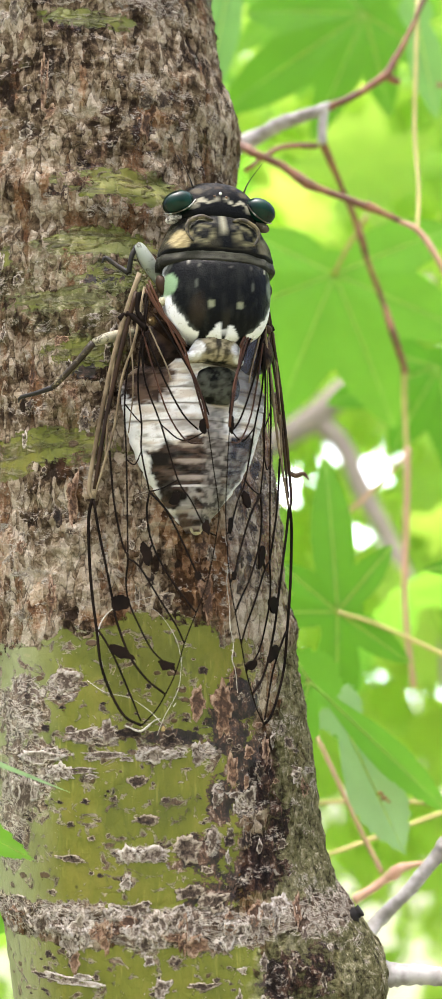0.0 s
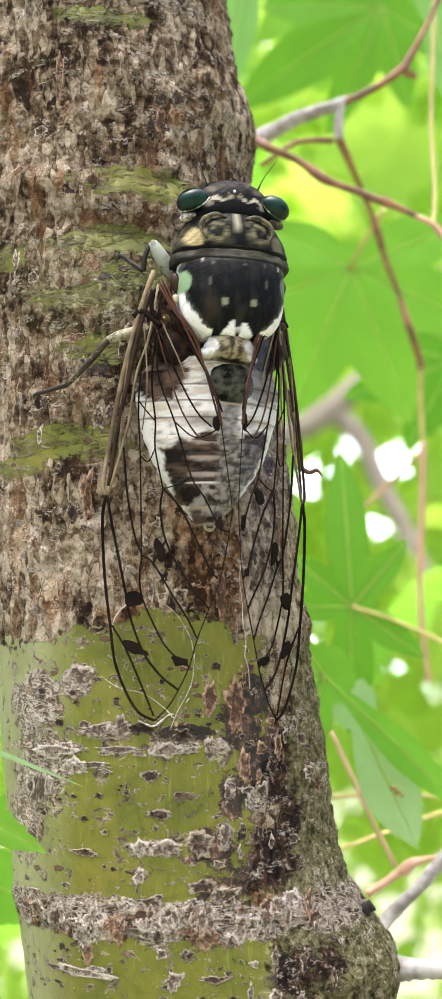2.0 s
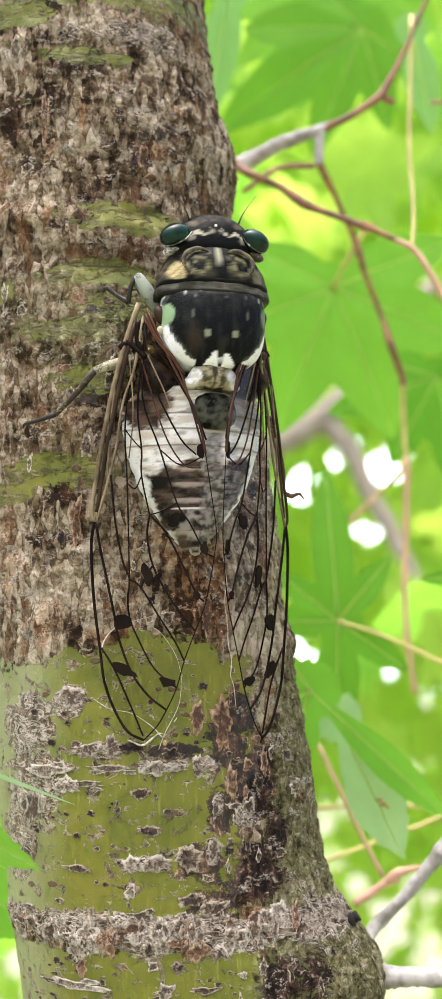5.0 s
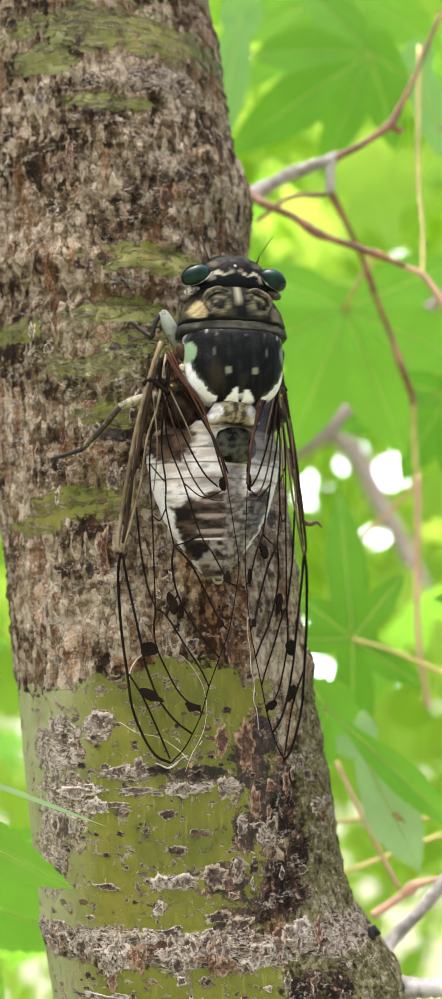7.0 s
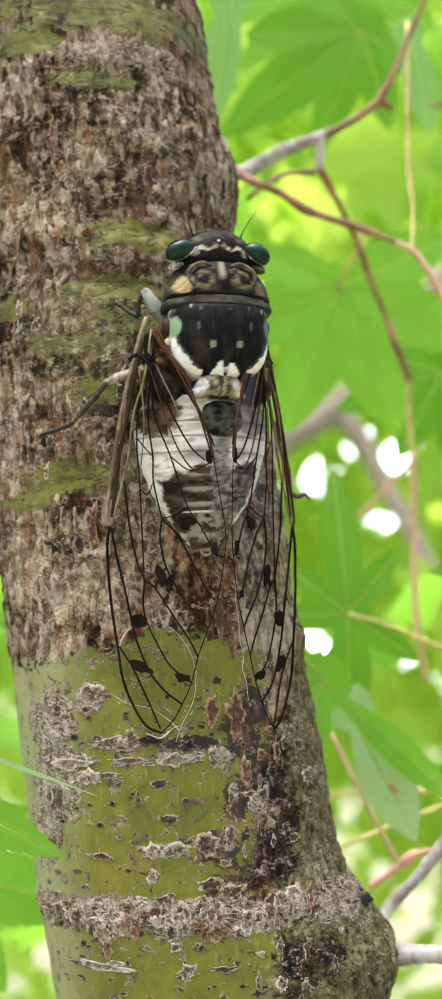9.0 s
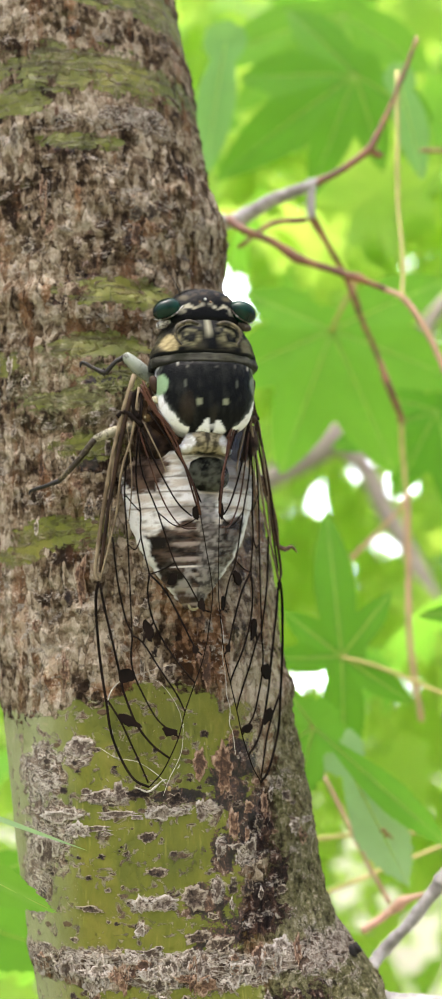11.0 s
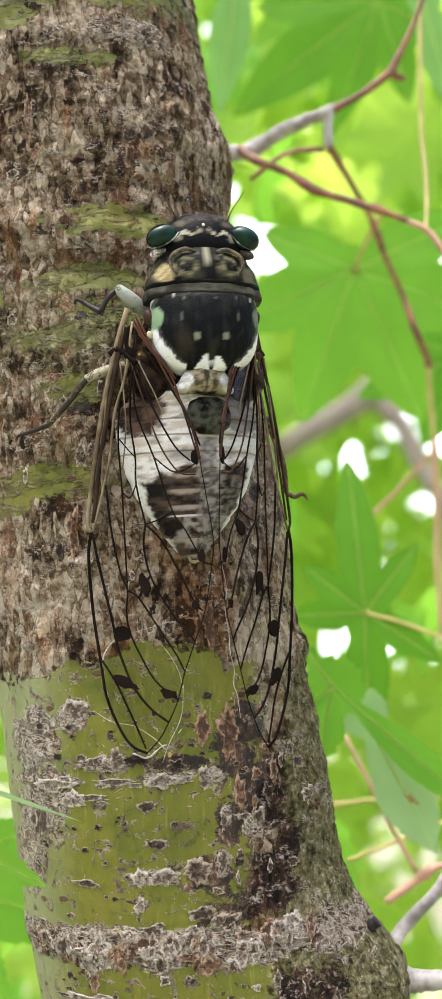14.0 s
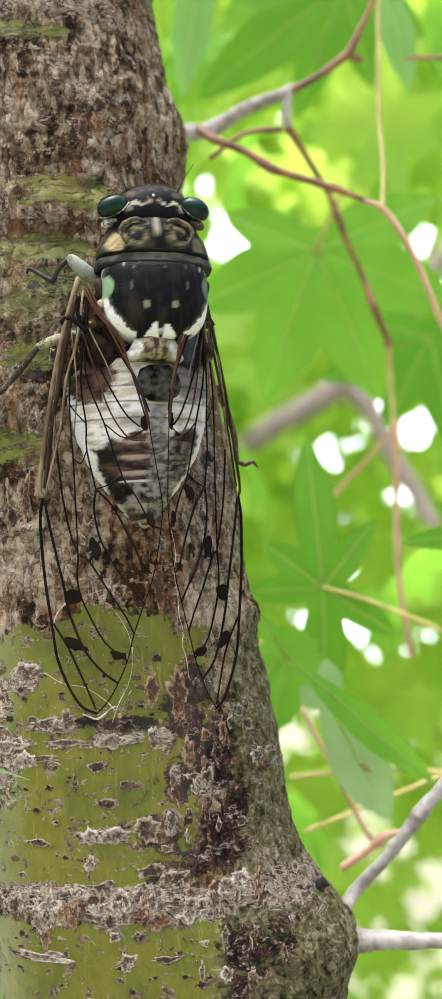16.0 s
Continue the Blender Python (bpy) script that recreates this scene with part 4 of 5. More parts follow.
def build_wing(side, roof, lift):
    a = radians(roof)

    def place(u, v, up=0.0):
        if side > 0:
            u = float(np.interp(u, (0, 2, 4.3, 5.4, 8.7, 11.7, 14, 15.8), (-0.6, 0.6, 2.4, 3.5, 6.5, 8.9, 12.0, 14.6)))
        bulge = 0.7 * math.sin(math.pi * min(max(u / 15.5, 0), 1)) + up
        x = MID + side * (u * math.cos(a) + bulge * math.sin(a))
        return Vector((x, -v, lift - u * math.sin(a) + bulge * math.cos(a))) * MM

    def line(points, r, up=0.0):
        n = len(points)
        return [(*place(u, v, up), 0.95 * r * MM * (1 - 0.25 * i / n)) for i, (u, v) in enumerate(points)]

    outer = COSTA + [p for p in MARGIN[1:9]]
    inner = CLAVUS[::-1] + MARGIN[::-1][1:12]
    wing = part("forewing", bmesh.new(), MEMBRANE, cicada, "clear forewing with dark veins")
    bm = bmesh.new()
    ov, ou = [p[1] for p in outer], [p[0] for p in outer]
    iv, iu = [p[1] for p in inner], [p[0] for p in inner]
    rows = []
    for i in range(70):
        v = -3.5 + (47.4 + 3.5) * i / 69
        lo, hi = np.interp(v, iv, iu), np.interp(v, ov, ou)
        rows.append([bm.verts.new(place(lo + (hi - lo) * j / 14, v)) for j in range(15)])
    for p, q in zip(rows, rows[1:]):
        for j in range(14):
            bm.faces.new((p[j], p[j + 1], q[j + 1], q[j]))
    bm.to_mesh(wing.data)
    bm.free()
    for p in wing.data.polygons:
        p.use_smooth = True
    mats = {"tan": VEIN_TAN, "dark": VEIN_DARK, "red": VEIN_RED, "brown": VEIN_BROWN}

    def vein(points, r, kind, label=""):
        bm = bmesh.new()
        tube(bm, line(points, r, 0.1), 6, 4)
        part("vein", bm, mats[kind], wing, label)

    vein(COSTA, 0.36 if side < 0 else 0.24, "tan" if side < 0 else "brown", "tan leading edge" if side < 0 else "dark brown leading edge")
    vein(MARGIN[:9], 0.22, "dark", "black leading edge of the tip")
    vein(MARGIN[8:], 0.09, "dark", "thin dark hind margin")
    vein(CLAVUS, 0.2, "red", "red brown inner edge")
    for points, r, kind in VEINS:
        vein(points, r if side < 0 else min(r, 0.2), kind)
    bm = bmesh.new()
    rows = []
    for i in range(16):
        v = -2.6 + 7.0 * i / 15
        lo, hi = np.interp(v, iv, iu) + 0.1, np.interp(v, (-2.6, 1.5, 4.4), (9.2, 9.0, 5.6))
        rows.append([bm.verts.new(place(lo + (max(hi, lo + 0.2) - lo) * j / 8, v, 0.02)) for j in range(9)])
    for p, q in zip(rows, rows[1:]):
        for j in range(8):
            bm.faces.new((p[j], p[j + 1], q[j + 1], q[j]))
    part("wing_root_skin", bm, SMOKY, wing, "smoky brown skin at the wing's root")
    for u, v, ru, rv, turn in SPOTS:
        bm = bmesh.new()
        ring = []
        t = radians(turn)
        for s in range(14):
            b = 2 * math.pi * s / 14
            k = 1 + 0.6 * noise.noise(Vector((math.cos(b) * 1.3 + u, math.sin(b) * 1.3 + v, side)))
            p, q = ru * k * math.cos(b), rv * k * math.sin(b)
            ring.append((u + p * math.cos(t) - q * math.sin(t), v + p * math.sin(t) + q * math.cos(t)))
        top = [bm.verts.new(place(p, q, 0.22)) for p, q in ring]
        low = [bm.verts.new(place(p, q, -0.04)) for p, q in ring]
        bm.faces.new(top)
        bm.faces.new(low[::-1])
        for s in range(14):
            bm.faces.new((low[s], low[(s + 1) % 14], top[(s + 1) % 14], top[s]))
        bmesh.ops.recalc_face_normals(bm, faces=bm.faces)
        part("wing_spot", bm, VEIN_DARK, wing, "dark smoky spot on a cross vein", False)


def limb(name, points, material, parent, label="", sides=10):
    """A leg piece along points (place in the insect's space, radius in mm)."""
    bm = bmesh.new()
    tube(bm, [(*p, r * MM) for p, r in points], sides, 4)
    return part(name, bm, material, parent, label)


build_body()
build_wing(-1, 27, -0.8)
build_wing(1, 43, 0.5)

# foreleg, which shifts its grip once; its own origin is the hip
HIP = local(-6.4, 6.0, 4.4)
foreleg = new("foreleg")
foreleg.parent = cicada
foreleg.location = HIP
tagged(foreleg, "pale front leg with a dark shin and foot")
limb("thigh", [(Vector((0, 0, 0)), 0.7), (local(-7.8, 4.5, 6.2) - HIP, 0.9), (local(-8.9, 4.0, 7.9) - HIP, 0.72), (local(-9.3, 4.0, 8.3) - HIP, 0.5)], LEG_PALE, foreleg, "pale green thigh")
KNEE = local(-9.3, 4.0, 8.2) - HIP
shin = limb("shin", [(Vector((0, 0, 0)), 0.38), (local(-9.9, 3.8, 6.8) - HIP - KNEE, 0.3), (local(-10.2, 4.2, 5.0) - HIP - KNEE, 0.33)], LEG_DARK, foreleg, "dark shin")
shin.location = KNEE
ANKLE = local(-10.2, 4.2, 5.0) - HIP - KNEE
foot = limb("foot", [(Vector((0, 0, 0)), 0.36), (local(-11.6, 4.5, 6.0) - local(-10.2, 4.2, 5.0), 0.28), (local(-13.0, 4.6, 7.0) - local(-10.2, 4.2, 5.0), 0.26), (local(-13.4, 4.6, 6.4) - local(-10.2, 4.2, 5.0), 0.12)], LEG_DARK, shin, "dark clawed foot")
foot.location = ANKLE
# middle leg
mid_leg = new("middle_leg")
mid_leg.parent = cicada
tagged(mid_leg, "brown and pale middle leg gripping the bark")
limb("thigh", [(local(-8.5, 8, -1), 0.7), (local(-12, 4.5, -2.6), 0.68), (local(-14.2, 3.6, -3.6), 0.45)], LEG_CREAM, mid_leg, "pale thigh")
limb("shin", [(local(-14.2, 3.6, -3.6), 0.45), (local(-16.6, 4.0, -6.4), 0.38), (local(-19.0, 4.6, -8.7), 0.36)], LEG_TAN, mid_leg, "dark shin")
limb("foot", [(local(-19.0, 4.6, -8.7), 0.35), (local(-21, 5.0, -9.3), 0.28), (local(-22.8, 5.5, -9.7), 0.22), (local(-23.2, 6.2, -10.1), 0.1)], LEG_DARK, mid_leg, "dark clawed foot")
# hind leg, of which only the foot shows past the trunk
hind_leg = new("hind_leg")
hind_leg.parent = cicada
tagged(hind_leg, "brown hind leg reaching round the trunk")
limb("shin", [(local(7, 11, -8), 0.5), (local(8.6, 14.5, -13), 0.4), (local(8.9, 15.0, -17), 0.35)], CHITIN_BROWN, hind_leg)
limb("foot", [(local(8.9, 15.0, -17), 0.3), (local(10.0, 15, -17.5), 0.32), (local(10.9, 15, -17.2), 0.25), (local(11.6, 15, -18.0), 0.08)], CHITIN_BROWN, hind_leg, "brown clawed foot")


def silk(points):
    """A thread lying on the tip of the wing; points on the wing's plane, and radius in mm."""
    a = radians(27)
    bm = bmesh.new()
    tube(bm, [(*(BODY @ (Vector((MID - u * math.cos(a) - 0.35 * math.sin(a), -v, -1.3 - u * math.sin(a) + 0.35 * math.cos(a) + 0.35)) * MM)), 0.42 * r * MM) for u, v, r in points], 6, 6, 1, 0.3)
    ob = new("silk_thread", mesh_of(bm, "silk_thread", SILK))
    tagged(ob, "frayed white silk thread caught on the wing", "thread", "silk threads")


SILK = simple("white_silk", (0.6, 0.57, 0.51), (0.3, 0.28, 0.24), 0.6, 2000)
silk([(6.2, 32.8, 0.05), (9.5, 33.6, 0.09), (12.4, 34.4, 0.16), (14.1, 36.2, 0.17), (14.3, 38.8, 0.14), (13.7, 41.2, 0.1)])
silk([(15.6, 42.6, 0.05), (13.4, 43.9, 0.11), (10.6, 44.5, 0.09), (8.2, 46.0, 0.12), (7.0, 47.2, 0.14)])
silk([(9.8, 33.8, 0.04), (7.2, 35.2, 0.05), (5.2, 38.2, 0.07), (4.6, 41.0, 0.06)])
silk([(4.6, 40.0, 0.05), (5.0, 43.5, 0.08), (6.6, 46.6, 0.1), (7.4, 48.6, 0.06)])


def strand(points, label, category, name):
    """A crinkled strand along points in the insect's own space, with radii, in mm."""
    bm = bmesh.new()
    tube(bm, [(*(BODY @ (Vector((x, y, z)) * MM)), r * MM) for x, y, z, r in points], 7, 6, 0.6, 0.9, 3)
    tagged(new(name, mesh_of(bm, name, SILK)), label, category, "silk threads")


strand([(1.9, -26.0, -2.8, 0.02), (2.4, -29.2, -2.9, 0.05), (2.15, -31.5, -2.9, 0.05), (2.5, -34.3, -3.0, 0.05), (2.6, -36.5, -3.1, 0.07), (3.0, -38.4, -3.2, 0.05), (2.9, -40.2, -3.3, 0.08), (3.3, -41.5, -3.4, 0.06), (3.6, -44.0, -3.6, 0.03)], "crinkled grey white silk along the wing's inner edge", "thread", "silk_thread")
strand([(-8.6, -47.6, -6.6, 0.1), (-6.9, -48.2, -6.6, 0.2), (-5.2, -47.0, -6.5, 0.16), (-4.1, -46.7, -6.5, 0.12), (-2.9, -45.1, -6.2, 0.06)], "matted white silk at the wing's tip", "thread", "silk_thread")
bm = bmesh.new()
ball(bm, BODY @ (Vector((-4.3, -48.0, -6.6)) * MM), (0.38 * MM, 0.38 * MM, 0.52 * MM), None, 14, 10)
tagged(new("egg_case", mesh_of(bm, "egg_case", CHITIN_OCHRE)), "tiny tan egg case caught in white silk", "egg case")


# ---- twigs and leaves ----
LEAF_VEIN = leaf_material("leaf_midrib", (0.42, 0.62, 0.16), (0.46, 0.64, 0.2), 0.65)

def twig(name, points, material, label, parent=None, sides=10, wobble=0.25):
    """points: x, y, z, radius in mm."""
    bm = bmesh.new()
    tube(bm, [(*at(x, y, z), 0.9 * r * MM) for x, y, z, r in points], sides, 6, 1.0, wobble, len(name))
    return part(name, bm, material, parent or tree, label)


twig("branch", [(-10, 40, 40, 2.0), (-4, 62, 47, 1.8), (4.5, 75, 52.6, 1.65), (11.5, 75, 56.2, 1.4), (18.2, 75, 58.6, 1.2), (20.5, 75.2, 59.6, 1.0)], TWIG_GREY, "grey side branch")
twig("twig", [(19.5, 75, 59, 0.85), (25.1, 75, 61.7, 0.7), (30.3, 75, 65.3, 0.85), (31.2, 75, 66.6, 0.8), (34.6, 75, 73.1, 0.5), (37.6, 75, 79.9, 0.5), (41, 75, 88, 0.45)], TWIG_RED, "red brown twig")
twig("bud", [(30.8, 76, 65.8, 0.7), (32.2, 77, 65.4, 0.8), (33.4, 77, 65.0, 0.4)], TWIG_RED, "dark bud stub")
twig("twig", [(3.0, 72, 51.6, 1.0), (6.1, 68, 47.7, 0.85), (11.0, 68, 45.4, 0.72), (15.3, 68, 42.2, 1.0), (18.4, 68, 40.8, 0.7), (22.3, 68, 39.3, 0.7), (25.0, 68, 38.2, 0.75), (26.0, 68, 37.9, 0.95), (28, 68, 37.0, 0.65), (31.5, 68, 35.3, 0.55)], TWIG_RED, "red brown twig with knots")
twig("leaf_stem", [(31, 68, 35.5, 0.5), (34.9, 68, 33.2, 0.6), (38.5, 68, 27, 0.65), (41.1, 68, 20.3, 0.6), (44.5, 69, 10, 0.5)], TWIG_PINK, "pale stem")
twig("leaf_stem", [(34.5, 69, 33.8, 0.4), (35.4, 72, 42, 0.42), (35.6, 76, 55, 0.45), (36.4, 78, 68, 0.45), (37.4, 80, 84, 0.45)], TWIG_GREEN, "pale green stem")
twig("twig", [(19.1, 75, 58.6, 1.0), (18.9, 75, 55, 0.95), (18.9, 75, 52.1, 0.9)], TWIG_GREY, "grey forking twig")
twig("twig", [(18.9, 75, 52.5, 0.9), (22.8, 88, 51.2, 0.65), (27.0, 101, 49.0, 0.65), (28.8, 103, 44.9, 0.85), (30.4, 106, 41, 0.65), (33.7, 110, 34.3, 0.65), (36.0, 110, 26.5, 0.85), (38.4, 115, 22.5, 0.75), (38.9, 116, 20.3, 0.95)], TWIG_RED, "red brown twig with knots")
twig("leaf_stem", [(38.9, 116, 20.6, 0.7), (39.0, 118, 13.4, 0.65), (39.4, 118, 4, 0.6)], TWIG_GREEN, "yellow green stem")
twig("leaf_stem", [(39.4, 118, 5, 0.9), (39.3, 119, -5.4, 0.75), (38.9, 122, -27.8, 0.7), (41.0, 126, -44.5, 0.7)], TWIG_PINK, "pale pink stem")
twig("leaf_stem", [(39.2, 118, 3, 0.4), (34, 125, -2, 0.5), (26, 135, -9, 0.5)], TWIG_PINK, "pale pink stem")
twig("twig", [(17.8, 74, 51.5, 0.6), (11.1, 72, 50.3, 0.5), (4.9, 70, 45.2, 0.45)], TWIG_RED, "thin brown twig")
twig("twig", [(44, 100, 75.9, 0.4), (50.2, 100, 75.6, 0.5), (65.2, 101, 76.6, 0.5)], TWIG_RED, "dark red brown twig tip")
twig("branch", [(17, 32, -83, 1.6), (21.6, 45, -78.0, 1.15), (27.1, 45, -72.4, 1.05), (31.6, 45, -67.2, 1.15), (32.6, 45, -66, 1.3), (36.4, 45, -61.8, 1.0), (44, 45, -54, 0.9)], TWIG_GREY, "grey side branch rising from the trunk")
twig("branch", [(12, 28, -80.2, 5.5), (17.5, 29, -80.2, 4.2), (20.5, 29.8, -80.2, 2.6), (22.5, 30, -80.2, 1.75), (25.5, 30, -80.2, 1.45), (29.2, 30, -80.4, 1.3), (40, 30, -80.9, 1.25), (60, 31, -82, 1.1)], TWIG_GREY, "grey side branch leaving the trunk")
STUB = simple("dead_black_wood", (0.035, 0.028, 0.022), (0.01, 0.008, 0.007), 0.9, 900, 0.5)
twig("stub", [(15.2, 20.5, -72.2, 1.0), (16.8, 20.2, -71.1, 0.9), (17.8, 20.0, -70.4, 0.7)], STUB, "short black dead stub", None, 10, 0.5)
twig("leaf_stem", [(21.4, 64, -76.9, 0.75), (24.5, 64, -74.9, 0.75), (27.0, 64, -73.2, 0.8)], TWIG_PINK, "pale pink stem")
twig("bud", [(26.6, 64, -73.4, 0.7), (27.6, 63.5, -72.8, 1.05), (28.4, 63, -71.9, 0.95), (30.9, 63, -71.2, 0.5), (34, 63, -70.8, 0.5)], TWIG_PINK, "pink brown bud")
twig("leaf_stem", [(16.5, 75, -51.5, 0.4), (23.2, 75, -66.1, 0.42), (27.3, 75, -74.3, 0.45)], TWIG_PINK, "thin pink stem")
twig("leaf_stem", [(14, 95, -65.4, 0.5), (30, 95, -64.4, 0.5), (48, 95, -66.2, 0.5)], TWIG_GREEN, "thin yellow green stem")
twig("leaf_stem", [(16, 85, -74, 0.45), (28.7, 85, -69.4, 0.45), (48, 85, -62.5, 0.5)], TWIG_GREEN, "thin yellow green stem")


def blade(lobes, samples=120, rings=6, teeth=0.05, droop=0.15, seed=1, crowd=70, lance=False):
    """A palmate leaf in its own plane (x, y), tips at lobes of (degrees, length, half width) in mm."""
    rnd = random.Random(seed)
    bm = bmesh.new()
    layer = bm.verts.layers.float.new("vein")
    lob = [(radians(d), l, w) for d, l, w in lobes]
    s = np.linspace(0.011, 1, 180)
    tables = []
    for c, length, w in lob:
        half = w * np.sin(np.pi * np.minimum(1.0, s**0.85)).clip(0) ** 0.8
        if lance:
            half = w * np.sin(np.pi * np.minimum(1.0, s**1.35)).clip(0) ** 1.05 + 0.12 * w * (1 - s)
        else:
            half = np.where(s < 0.4, np.maximum(half, 0.5 * w * (1 - s)), half)
        half = half * (1 - teeth * 3.2 * ((s * length / 1.7) % 1.0) * (s > 0.22))
        tables.append((c, length, np.arctan2(half, s * length)))

    def reach(th):
        best = 0.0
        for c, length, open_to in tables:
            d = abs((th - c + math.pi) % (2 * math.pi) - math.pi)
            wide_enough = np.nonzero(open_to >= d)[0] if d < 1.2 else ()
            if len(wide_enough):
                best = max(best, s[wide_enough[-1]] * length)
        return best

    # angles are crowded about each lobe
    angles = set(i * 2 * math.pi / samples for i in range(samples))
    for c, l, w in lob:
        for i in range(crowd):
            d = 0.32 * (i / crowd) ** 1.3
            angles |= {(c + d) % (2 * math.pi), (c - d) % (2 * math.pi)}
    angles = sorted(angles)
    least = 0.16 * max(l for _, l, _ in lob)
    mid = bm.verts.new((0, 0, 0))
    mid[layer] = 1.0
    prev = None
    cols = []
    for i, th in enumerate(angles):
        r = max(reach(th), least * (0.9 + 0.2 * rnd.random()))
        r *= 1 - 0.3 * teeth * rnd.random()
        col = []
        for j in range(1, rings + 1):
            q = r * j / rings
            x, y = q * math.cos(th), q * math.sin(th)
            near = min(abs((th - c + math.pi) % (2 * math.pi) - math.pi) * q for c, l, w in lob)
            z = -droop * q * q / 30 + 0.12 * near
            v = bm.verts.new(Vector((x, y, z)) * MM)
            v[layer] = max(0.0, 1 - near / (0.35 + 0.012 * 30))
            col.append(v)
        cols.append(col)
    for p, q in zip(cols, cols[1:] + cols[:1]):
        bm.faces.new((mid, p[0], q[0]))
        for j in range(rings - 1):
            bm.faces.new((p[j], p[j + 1], q[j + 1], q[j]))
    return bm


def facing(x, y, z, tilt=0, turn=0):
    """A leaf's pose with its plane upright towards the camera's side, tilted back and turned."""
    return Matrix.Translation(at(x, y, z)) @ pose(0, 0, 0, 90, 0, turn) @ pose(0, 0, 0, tilt, 0, 0)


def maple_leaf(place, lobes, material, label, stem=None, stem_material=None, seed=1, teeth=0.05, droop=0.15, lance=False):
    leaf = thing("maple_leaf", label, "leaf", place, "maple leaves")
    part("leaf_blade", blade(lobes, seed=seed, teeth=teeth, droop=droop, lance=lance), material, leaf)
    for d, length, width in lobes:
        if width < 1:
            continue
        c, s = math.cos(radians(d)), math.sin(radians(d))
        bm = bmesh.new()
        tube(bm, [(q * length * c * MM, q * length * s * MM, (-droop * (q * length) ** 2 / 30) * MM, (0.2 - 0.15 * q) * MM) for q in (0.0, 0.3, 0.6, 0.95)], 6, 4)
        part("leaf_vein", bm, LEAF_VEIN, leaf, "pale midrib")
    if stem:
        bm = bmesh.new()
        inv = place.inverted()
        tube(bm, [(*(inv @ at(x, y, z)), r * MM) for x, y, z, r in stem], 8, 5)
        part("leaf_stem", bm, stem_material, leaf, "thin leaf stem")
    return leaf


maple_leaf(facing(24.8, 119, 42.6), [(-112, 34, 8.6), (-68, 35, 9.2), (-22, 33, 8.6), (-160, 29, 8.6), (152, 22, 6), (24, 30, 7)], LEAF, "large green maple leaf hanging from a red brown twig", [(24.8, 119, 42.6, 0.5), (26.5, 114, 45.5, 0.45), (30.5, 106.5, 51.0, 0.55)], TWIG_GREEN, 3, 0.02)
maple_leaf(facing(36, 150, 119, 0, 6), [(-146, 44, 8.5), (178, 30, 8), (-112, 34, 6), (-75, 26, 6), (-30, 24, 7), (130, 26, 7)], LEAF_DARK, "broad green maple leaf above the twigs", None, None, 4, 0.03)
maple_leaf(facing(36, 175, 150, 0, -14), [(-150, 40, 9), (-176, 44, 9), (-115, 40, 9), (-80, 36, 8), (-40, 30, 8)], LEAF, "broad green maple leaf high above the twigs", None, None, 14, 0.03)
maple_leaf(facing(41.5, 108, 96, 0, 0), [(-79, 23, 4.2)], LEAF_MINT, "pale underside of a maple leaf hanging by the twigs", None, None, 16, 0.03)
maple_leaf(facing(3.2, 120, 113, 0, 0), [(-101, 32, 5.0)], LEAF_MINT, "pale underside of a maple leaf beside the upper trunk", None, None, 17, 0.03)
maple_leaf(facing(52, 150, 30, 0, -8), [(-165, 28, 6), (160, 26, 6), (-120, 24, 6), (-80, 30, 6)], LEAF_DARK, "green maple leaf beside the hanging stem", None, None, 18, 0.03)
maple_leaf(facing(21.6, 87, -30.7), [(93, 29, 4.3), (50, 16, 3.2), (-35, 16, 3.2), (-91, 23, 4.6), (180, 14, 3.4), (140, 14, 3.4)], LEAF_DARK, "small fresh green maple leaf with narrow lobes", [(21.6, 87, -30.7, 0.4), (30, 87, -33.5, 0.4), (46, 87, -41, 0.45)], TWIG_GREEN, 5, 0.02)
maple_leaf(facing(14.6, 60, -42.9), [(-43, 32, 2.9), (-106, 13, 4.0), (-150, 10, 2.6), (123, 9, 1.6)], LEAF, "darker green maple leaf with saw-toothed edges", [(14.6, 60, -42.9, 0.3), (10, 62, -40, 0.3), (2, 64, -36, 0.35)], TWIG_GREEN, 7, 0.13, lance=True)
maple_leaf(facing(58.2, 70, -22.6), [(184, 24, 3.2), (225, 16, 3), (140, 16, 3), (-60, 18, 4)], LEAF_DARK, "dark green maple leaf tip beside the stems", None, None, 19, 0.08)
pale_leaf = maple_leaf(facing(19.2, 64, -47.2), [(-65, 26, 5.0)], LEAF_PALE, "pale underside of a hanging maple leaf with a brown spot", None, None, 9, 0.1, lance=True)
bm = bmesh.new()
for x, y, z, r in ((25.6, 61.9, -60.3, 0.55), (26.2, 61.9, -61.0, 0.6), (26.9, 61.9, -61.5, 0.35)):
    ball(bm, pale_leaf.matrix_world.inverted() @ at(x, y, z), (r * MM, r * 0.7 * MM, 0.15 * MM), None, 10, 6)
part("leaf_spot", bm, simple("dead_leaf_spot", (0.3, 0.2, 0.05), (0.16, 0.1, 0.03), 0.8), pale_leaf, "brown dead spot on the blade")
maple_leaf(facing(-45, 2, -48, 0, -10), [(-29, 29, 4.0), (8, 12, 3), (-60, 16, 4), (-85, 20, 5)], LEAF, "green maple leaf beside the trunk", None, None, 11, 0.1)
maple_leaf(facing(-42, -3, -43.5, 0, 0), [(-23, 29, 0.36)], LEAF_PALE, "pale maple leaf tip seen edge on", None, None, 12, 0.06)
maple_leaf(facing(-52, 60, -70, 0, 0), [(-20, 30, 7), (20, 22, 5), (-60, 26, 6)], LEAF, "green maple leaf behind the trunk", None, None, 13, 0.08)


